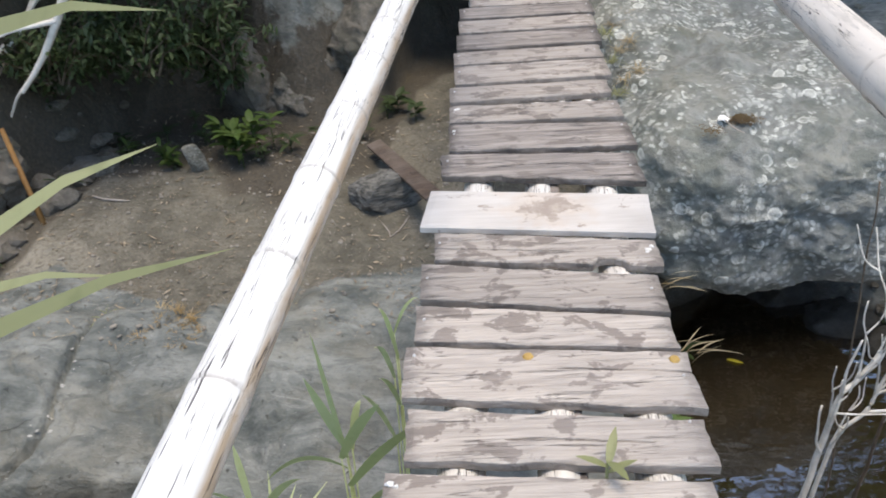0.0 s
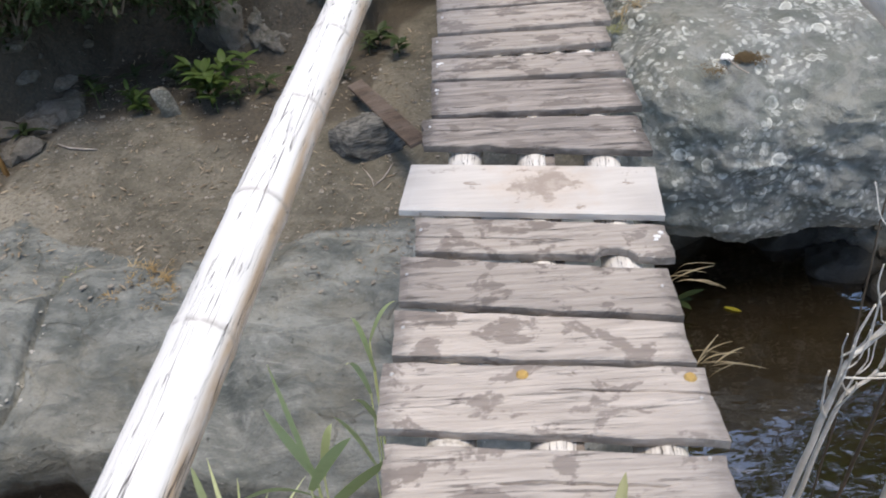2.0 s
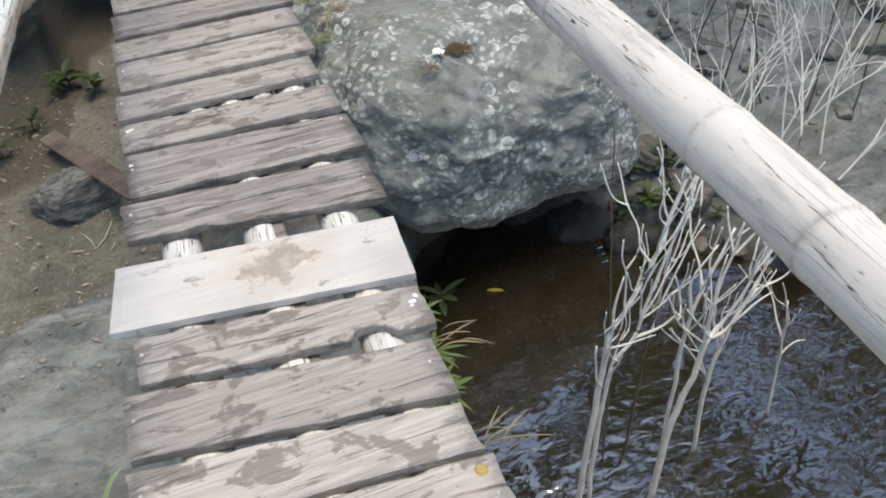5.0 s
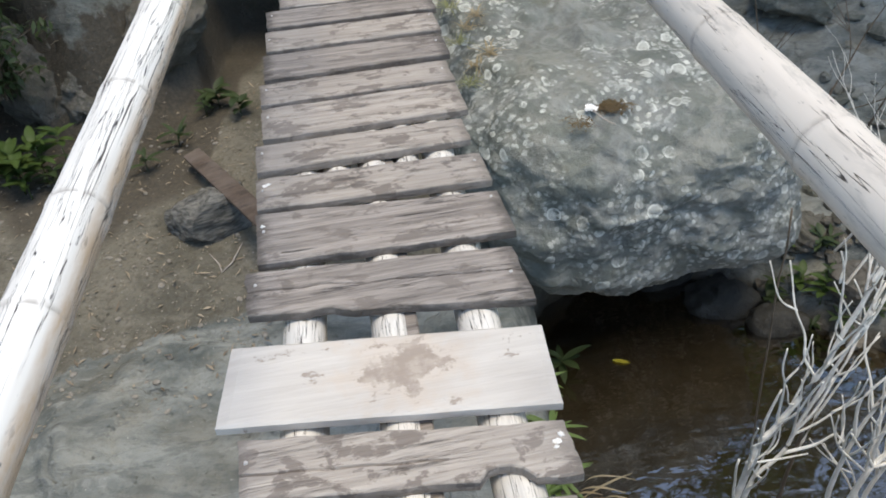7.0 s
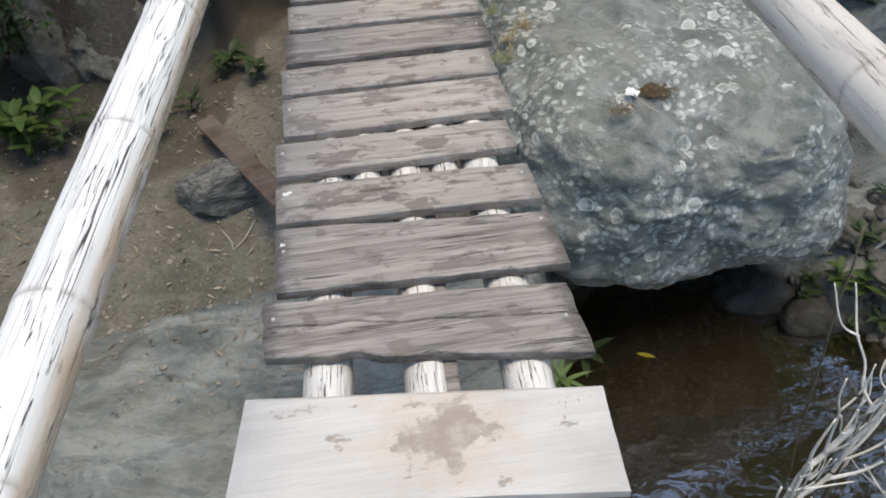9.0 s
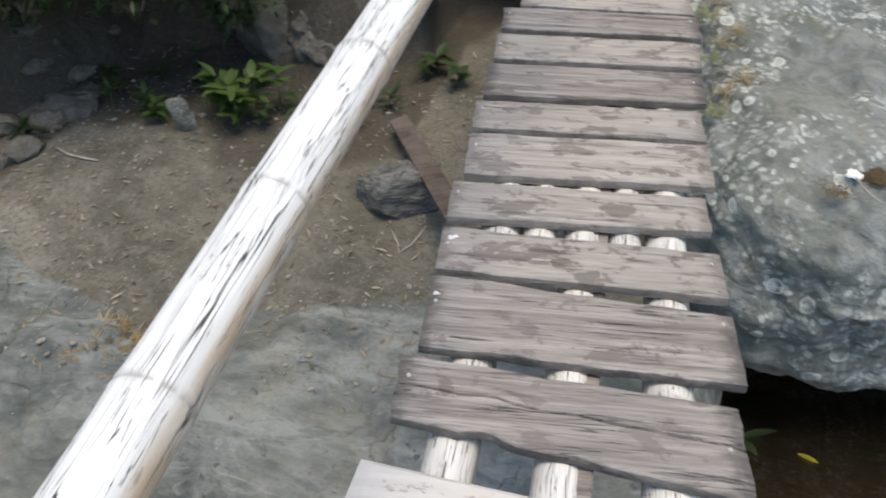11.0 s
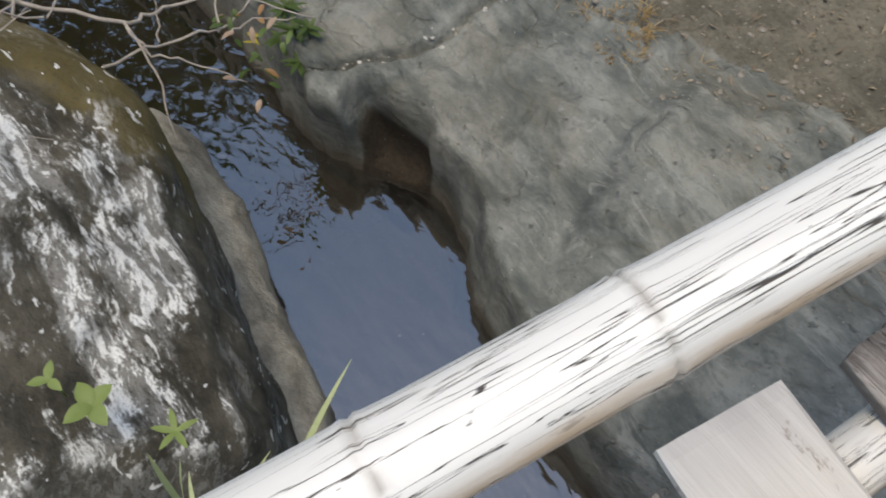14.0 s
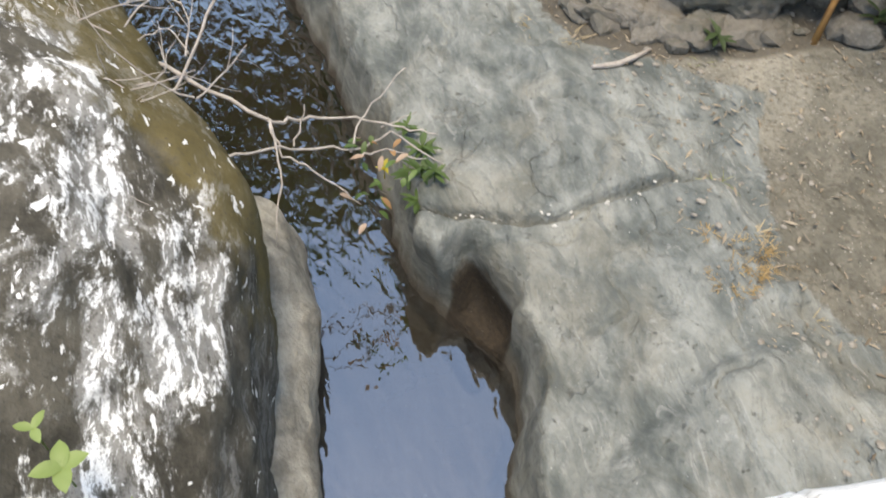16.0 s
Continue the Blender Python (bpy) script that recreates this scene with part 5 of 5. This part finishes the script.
# paper scrap, cord and dry moss on the boulder
bm = bmesh.new()
bmesh.ops.create_grid(bm, x_segments=7, y_segments=7, size=0.034)
for v in bm.verts:
    w = noise.noise_vector(v.co * 34 + Vector((3, 1, 7)))
    v.co += Vector((w.x * 0.013, w.y * 0.013, 0.014 + w.z * 0.022))
bmesh.ops.solidify(bm, geom=bm.faces[:], thickness=0.003)
ob = tagged(obj("paper_scrap", bm, CHIP), "crumpled white paper scrap lying on the boulder", "litter")
ob.matrix_world = pose(2.02, 5.15, -1.0, 15, -12, 55)
bm = bmesh.new()
tube(bm, smooth_line([(2.02, 5.13, -0.99), (2.05, 5.02, -1.0), (2.1, 4.95, -1.01)], 3), [0.005] * 4 + [0.004] * 3, 6)
tagged(obj("stick", bm, TWIG_GREY), "short thin dry stick lying on the boulder", "stick")

for k in range(9):
    x, y = 1.42 + 0.1 * (k % 3) + 0.03 * (k // 3), 5.7 + 0.17 * k
    blades("grass_tuft", (x, y, -0.98 + 0.02 * k), 34, 0.12, DRY if k % 3 else BLADE, "short dry grass tuft on the boulder beside the deck", k + 90, width=0.007, spread=0.9)
MOSS = mat_leaf("brown moss", (0.10, 0.07, 0.035), (0.17, 0.12, 0.06))
for x, y, n_, ln, seed in ((2.12, 5.2, 90, 0.05, 120), (2.18, 5.16, 80, 0.05, 121), (2.1, 5.26, 60, 0.045, 122), (1.78, 5.32, 60, 0.04, 123), (1.86, 5.28, 40, 0.04, 124), (1.92, 5.02, 40, 0.035, 125)):
    blades("dry_moss", (x, y, -0.998), n_ * 3, ln * 0.7, MOSS, "patch of dry brown moss on the boulder", seed, width=0.007, spread=2.0, patch=0.04)

# ---- near bank: grass and small plants ----
PALE_BLADE = mat_leaf("pale blade", (0.38, 0.45, 0.17), (0.54, 0.59, 0.32))


def reed(foot, blades_, label, seed):
    """A leafy grass plant: thin stalks from the ground and broad blades that arch to their tips."""
    rn_ = random.Random(seed)
    root = tagged(new("grass_plant"), label, "grass")
    foot = Vector(foot)
    for knot, tip, w, droop in blades_:
        knot, tip = Vector(knot), Vector(tip)
        bm = bmesh.new()
        tube(bm, [foot, foot.lerp(knot, 0.5) + Vector((rn_.gauss(0, 0.01), rn_.gauss(0, 0.01), 0)), knot], [0.004, 0.0035, 0.002], 5)
        part("stalk", bm, PALE_BLADE, root)
        bm = bmesh.new()
        prev, n_ = None, 10
        side = (tip - knot).cross(Vector((0.1, 1, 0.4))).normalized()
        for k in range(n_ + 1):
            t = k / n_
            c = knot.lerp(tip, t) + Vector((0, 0, droop * 4 * t * (1 - t)))
            hw = w * 0.68 * max(0.02, math.sin(math.pi * min(1, 0.12 + 0.88 * t)) ** 0.7)
            row = [bm.verts.new(c - side * hw), bm.verts.new(c + Vector((0, 0, -hw * 0.25))), bm.verts.new(c + side * hw)]
            if prev:
                for k2 in (0, 1):
                    bm.faces.new((prev[k2], prev[k2 + 1], row[k2 + 1], row[k2])).smooth = True
            prev = row
        part("blade", bm, PALE_BLADE, root)


reed((-0.05, 1.35, ground_z(-0.05, 1.35)), [
    ((-0.06, 1.53, -0.2), (-0.13, 1.52, 0.05), 0.022, 0.0), ((-0.06, 1.52, -0.22), (-0.09, 1.5, 0.2), 0.01, 0.0),
    ((-0.07, 1.5, -0.2), (0.045, 1.48, -0.005), 0.022, 0.02), ((-0.06, 1.5, -0.3), (0.14, 1.49, -0.08), 0.024, 0.02),
    ((-0.06, 1.52, -0.26), (-0.27, 1.5, -0.27), 0.02, 0.06), ((-0.05, 1.48, -0.36), (-0.28, 1.46, -0.36), 0.022, 0.03),
    ((-0.05, 1.55, -0.22), (-0.02, 1.6, -0.1), 0.014, 0.03), ((-0.04, 1.46, -0.4), (0.05, 1.42, -0.22), 0.016, 0.02)],
    "broad-leaved pale green grass plant beside the bridge", 2)
reed((-0.3, 1.5, ground_z(-0.3, 1.5)), [
    ((-0.36, 1.6, -0.55), (-0.5, 1.6, -0.42), 0.02, 0.04), ((-0.36, 1.6, -0.55), (-0.22, 1.62, -0.4), 0.02, 0.04),
    ((-0.37, 1.6, -0.5), (-0.4, 1.66, -0.3), 0.018, 0.02), ((-0.36, 1.58, -0.6), (-0.46, 1.5, -0.56), 0.024, 0.03),
    ((-0.35, 1.58, -0.6), (-0.25, 1.5, -0.58), 0.024, 0.03)],
    "leafy pale green grass plant on the near bank", 6)
reed((0.0, 1.7, ground_z(0.0, 1.7)), [
    ((0.06, 1.7, -0.12), (0.02, 1.68, 0.0), 0.012, 0.04), ((0.07, 1.68, -0.2), (0.03, 1.62, -0.05), 0.012, 0.03),
    ((0.07, 1.75, -0.1), (0.03, 1.78, 0.05), 0.01, 0.04), ((0.06, 1.8, -0.05), (0.13, 1.85, 0.03), 0.008, 0.03),
    ((0.06, 1.6, -0.25), (-0.02, 1.62, -0.1), 0.012, 0.03)],
    "thin pale grass plant at the edge of the boards", 4)
for x, y, z, n_, ln, seed, lean in ((-0.34, 1.55, -0.75, 8, 0.34, 7, (-0.1, 0.3)), (-0.4, 1.75, -1.0, 6, 0.4, 8, (0.1, 0.1))):
    blades("grass_tuft", (x, y, z), n_, ln, PALE_BLADE, "pale green arching grass blades beside the bridge", seed, lean, 0.017, 0.95)
SEEDLING = mat_leaf("seedling", (0.20, 0.28, 0.07), (0.30, 0.38, 0.13))


def rosette(at, count, length, width, seed):
    """A seedling: broad leaves in a flat whorl on a short stem."""
    rn_ = random.Random(seed)
    root = tagged(new("seedling"), "small light green seedling with broad leaves on the dark boulder", "plant")
    root.location = at
    bm = bmesh.new()
    tube(bm, [(0, 0, -0.12), (0.004, 0.0, -0.04), (0, 0, 0.01)], [0.003, 0.003, 0.002], 6)
    part("stem", bm, SEEDLING, root)
    for k in range(count):
        a = math.tau * (k + 0.15) / count + rn_.uniform(-0.2, 0.2)
        bm = bmesh.new()
        leaf_bm(bm, (0, 0, 0.005), (math.cos(a), math.sin(a), rn_.uniform(0.15, 0.45)), (0, 0, 1), length * rn_.uniform(0.85, 1.1), width, 0.25, 6)
        part("leaf", bm, SEEDLING, root)


rosette((-0.9, 1.475, -0.885), 4, 0.082, 0.05, 3)
rosette((-1.0, 1.42, -0.83), 3, 0.05, 0.028, 5)
rosette((-0.72, 1.62, -0.92), 5, 0.07, 0.02, 8)
plant("seedling", (0.535, 1.235, -0.02), 4, 0.1, 0.022, BLADE, "green shoot growing between two boards", 44, 0.3, 0.06)
blades("dry_grass", (0.8, 1.68, -0.03), 9, 0.11, DRY, "dry grass stems at the deck's edge", 5, (0.7, 0.0), 0.004, 0.4)
blades("dry_grass", (0.83, 2.0, -0.05), 6, 0.1, DRY, "dry grass stems at the deck's edge", 6, (0.6, -0.1), 0.005, 0.4)
for x, y, n_, ln, seed in ((1.25, 1.75, 8, 0.2, 1), (1.1, 1.5, 8, 0.22, 3)):
    blades("grass_tuft", (x, y, ground_z(x, y)), n_, ln, BLADE, "grass tuft on the near bank", seed + 70, (0, 0), 0.018, 0.5)
# long blades that reach over the handrail
bm = bmesh.new()
for p, q, w in (((-0.12, 0.74, 1.12), (0.06, 0.68, 1.145), 0.011), ((-0.16, 0.66, 0.955), (0.02, 0.70, 1.03), 0.014), ((-0.16, 0.62, 0.89), (0.075, 0.665, 0.945), 0.013), ((-0.16, 0.63, 0.93), (-0.02, 0.66, 0.925), 0.008)):
    p, q = Vector(p), Vector(q)
    root = Vector((-0.62, 0.55, -0.35))
    pts = [root, root.lerp(p, 0.5) + Vector((0, 0, 0.22)), p, p.lerp(q, 0.55) + Vector((0, 0, 0.012)), q]
    prev = None
    for k in range(17):
        t = k / 16 * 4
        i = min(int(t), 3)
        c = pts[i].lerp(pts[i + 1], t - i)
        hw = w * 0.55 * min(1, (4.02 - t) * 0.55)
        row = [bm.verts.new(c + Vector((0, -hw * 0.7, -hw))), bm.verts.new(c), bm.verts.new(c + Vector((0, hw * 0.7, hw)))]
        if prev:
            for k2 in (0, 1):
                bm.faces.new((prev[k2], prev[k2 + 1], row[k2 + 1], row[k2]))
        prev = row
tagged(obj("grass_tuft", bm, BLADE, None, True), "long arching green grass blades with brown tips", "grass", kind="stuff")

# ---- branch over the pool ----
rt = tagged(new("fallen_branch"), "bare forked grey branch fallen across the pool", "branch")


def limb(pts, r0, r1, seed):
    """A thin crooked limb through the given points."""
    rn = random.Random(seed)
    out = []
    for a, b in zip(pts, pts[1:]):
        a, b = Vector(a), Vector(b)
        for k in range(5):
            out.append(a.lerp(b, k / 5) + Vector([rn.gauss(0, 0.008) for _ in range(3)]))
    out.append(Vector(pts[-1]))
    bm = bmesh.new()
    tube(bm, out, [r0 + (r1 - r0) * k / (len(out) - 1) for k in range(len(out))], 6)
    part("limb", bm, TWIG_GREY, rt)


limb([(-4.00, 1.08, -1.35), (-3.71, 1.29, -1.42), (-3.40, 1.80, -1.55), (-3.09, 2.26, -1.75), (-3.18, 2.45, -1.85), (-3.21, 2.71, -1.92), (-3.15, 2.96, -1.98), (-3.07, 3.21, -2.02)], 0.016, 0.005, 1)
limb([(-2.65, 1.62, -1.42), (-2.77, 1.82, -1.60), (-2.86, 2.00, -1.72), (-2.98, 2.35, -1.86), (-2.98, 2.72, -1.95), (-3.10, 2.94, -1.98), (-2.90, 3.20, -2.10)], 0.011, 0.004, 2)
limb([(-3.08, 2.26, -1.76), (-2.93, 2.31, -1.86), (-2.86, 2.48, -1.95), (-2.71, 2.67, -2.10)], 0.008, 0.003, 3)
limb([(-2.97, 2.67, -1.95), (-3.20, 2.80, -1.88), (-3.37, 3.09, -1.75)], 0.007, 0.003, 4)
limb([(-3.08, 2.28, -1.75), (-2.84, 2.27, -1.88), (-2.53, 2.18, -2.10)], 0.008, 0.003, 5)
limb([(-3.74, 1.21, -1.30), (-3.43, 1.35, -1.30), (-3.31, 1.50, -1.38), (-3.02, 1.57, -1.45), (-2.79, 1.56, -1.48)], 0.010, 0.003, 6)
limb([(-3.86, 2.11, -1.50), (-3.29, 1.88, -1.55), (-2.74, 1.68, -1.50)], 0.009, 0.006, 7)
limb([(-2.68, 1.67, -1.46), (-2.43, 1.73, -1.50), (-2.31, 1.95, -1.55)], 0.007, 0.003, 8)
limb([(-2.70, 1.60, -1.40), (-2.53, 1.46, -1.32), (-2.14, 1.35, -1.20), (-1.75, 1.28, -1.08)], 0.007, 0.002, 9)
limb([(-3.68, 1.28, -1.35), (-3.35, 1.54, -1.45), (-3.53, 1.70, -1.45), (-3.60, 1.88, -1.45)], 0.008, 0.003, 10)
limb([(-2.97, 2.37, -1.86), (-3.24, 2.48, -1.80)], 0.006, 0.002, 11)
limb([(-3.15, 2.89, -1.98), (-3.24, 3.13, -1.98)], 0.006, 0.002, 12)
limb([(-2.92, 2.71, -1.95), (-2.99, 2.88, -2.00), (-2.92, 3.10, -2.05)], 0.007, 0.003, 13)
limb([(-2.71, 1.14, -1.15), (-2.71, 1.29, -1.25), (-2.56, 1.47, -1.33)], 0.006, 0.002, 14)
limb([(-3.05, 1.43, -1.35), (-2.92, 1.63, -1.45), (-3.02, 1.86, -1.52)], 0.006, 0.002, 15)
rn = random.Random(77)
for k in range(24):
    bm = bmesh.new()
    a = (rn.uniform(-3.6, -2.5), rn.uniform(1.3, 2.0), 0)
    z = -1.1 - 0.2 * (a[1] - 1.3)
    branch_bm(bm, (a[0], a[1], z), (rn.gauss(0, 1), rn.gauss(0, 0.6), rn.gauss(0.1, 0.15)), rn.uniform(0.3, 0.6), 0.005, rn, 1, 0.3, 2)
    part("twig", bm, TWIG_GREY, rt)
plant("plant", (-3.12, 3.06, -2.42), 9, 0.13, 0.035, LEAF, "small green plant on the bank at the branch", 91, 0.7, 0.06)
plant("plant", (-2.86, 3.04, -2.36), 10, 0.11, 0.035, LEAF, "small green plant on the bank at the branch", 94, 0.6, 0.06)
for x, y, n_, ln, seed in ((-3.0, 3.1, 12, 0.12, 95), (-3.2, 3.16, 12, 0.13, 96), (-3.4, 3.12, 10, 0.12, 97), (-2.93, 3.16, 9, 0.1, 98)):
    plant("plant", (x, y, ground_z(x, y)), n_, ln, 0.03, LEAF, "small green plant on the bank at the branch", seed, 0.5, 0.1)
plant("plant", (-3.3, 2.95, -2.5), 7, 0.065, 0.022, YELLOW, "withered plant with yellow and green leaves", 92, 0.7, 0.06)
for k in range(26):
    bm = bmesh.new()
    a = rn.uniform(0, 6.28)
    leaf_bm(bm, (0, 0, 0), (math.cos(a), math.sin(a), rn.uniform(-0.6, 0.3)), (0, 0, 1), rn.uniform(0.05, 0.1), 0.034, 0.4)
    ob = tagged(obj("leaf", bm, rn.choice([ORANGE, PINKDRY, PINKDRY, LEAF, FERN]), rt, True), "half-withered leaf on the twig")
    ob.location = rn.choice([(-2.9, 2.75, -1.95), (-2.85, 2.9, -2.0), (-2.75, 2.75, -2.08), (-3.0, 2.7, -1.93)])
    ob.location.x += rn.gauss(0, 0.09)
    ob.location.y += rn.gauss(0, 0.09)


# ---- trees round the gully, mirrored in the water ----
def tree(at, height, crown, leaves, seed, label):
    """A tapered trunk, limbs, and a loose crown of many leaves in clumps."""
    rnd = random.Random(seed)
    root = tagged(new("tree"), label, "tree")
    root.location = at
    bm = bmesh.new()
    top = Vector((rnd.gauss(0, 0.3), rnd.gauss(0, 0.3), height * 0.85))
    tube(bm, [(0, 0, -0.4), (0.1, 0.05, height * 0.3), (top.x * 0.6, top.y * 0.6, height * 0.6), top], [0.2, 0.15, 0.1, 0.04], 9)
    part("trunk", bm, BARK, root)
    limbs, lf, ends = bmesh.new(), bmesh.new(), []
    for k in range(22):
        h = rnd.uniform(0.35, 0.85)
        p = Vector((0.1, 0.05, 0)).lerp(top, h)
        a = rnd.uniform(0, 6.28)
        q = p + Vector((math.cos(a) * crown * rnd.uniform(0.5, 1), math.sin(a) * crown * rnd.uniform(0.5, 1), rnd.uniform(0.1, 0.6) * crown))
        tube(limbs, [p, p.lerp(q, 0.5) + Vector((0, 0, 0.2)), q], [0.06, 0.035, 0.01], 5, cap=False)
        ends += [p.lerp(q, 0.6), q, p.lerp(q, 0.8)]
    for k in range(leaves):
        c = rnd.choice(ends) + Vector((rnd.gauss(0, 0.32), rnd.gauss(0, 0.32), rnd.gauss(0, 0.28)))
        leaf_bm(lf, c, (rnd.gauss(0, 1), rnd.gauss(0, 1), rnd.gauss(-0.3, 0.5)), (rnd.gauss(0, 0.5), rnd.gauss(0, 0.5), 1), rnd.uniform(0.12, 0.26), 0.09, 0.3, 2)
    part("limbs", limbs, BARK, root)
    part("crown", lf, LEAF, root)


tree((6.3, 8.8, ground_z(6.3, 8.8)), 11.0, 5.0, 12000, 1, "leafy green tree on the far rocky bank")
tree((-10.8, 5.4, ground_z(-10.8, 5.4)), 6.5, 2.8, 7000, 2, "leafy green tree beside the upper stream")
# this tree is unseen, added to shade the slope on the left
tree((-2.6, 8.6, ground_z(-2.6, 8.6)), 4.0, 2.6, 4500, 3, "unseen leafy green tree added above the slope for shade")
tree((-10.0, 1.7, ground_z(-10.0, 1.7)), 9.5, 3.4, 15000, 4, "tall leafy green tree above the upper stream")
tree((5.2, 10.6, ground_z(5.2, 10.6)), 6.5, 3.2, 8000, 5, "leafy green tree on the slope above the far bank")
tree((9.6, 6.8, ground_z(9.6, 6.8)), 9.0, 3.4, 3600, 6, "thinly leafed green tree on the far bank downstream")
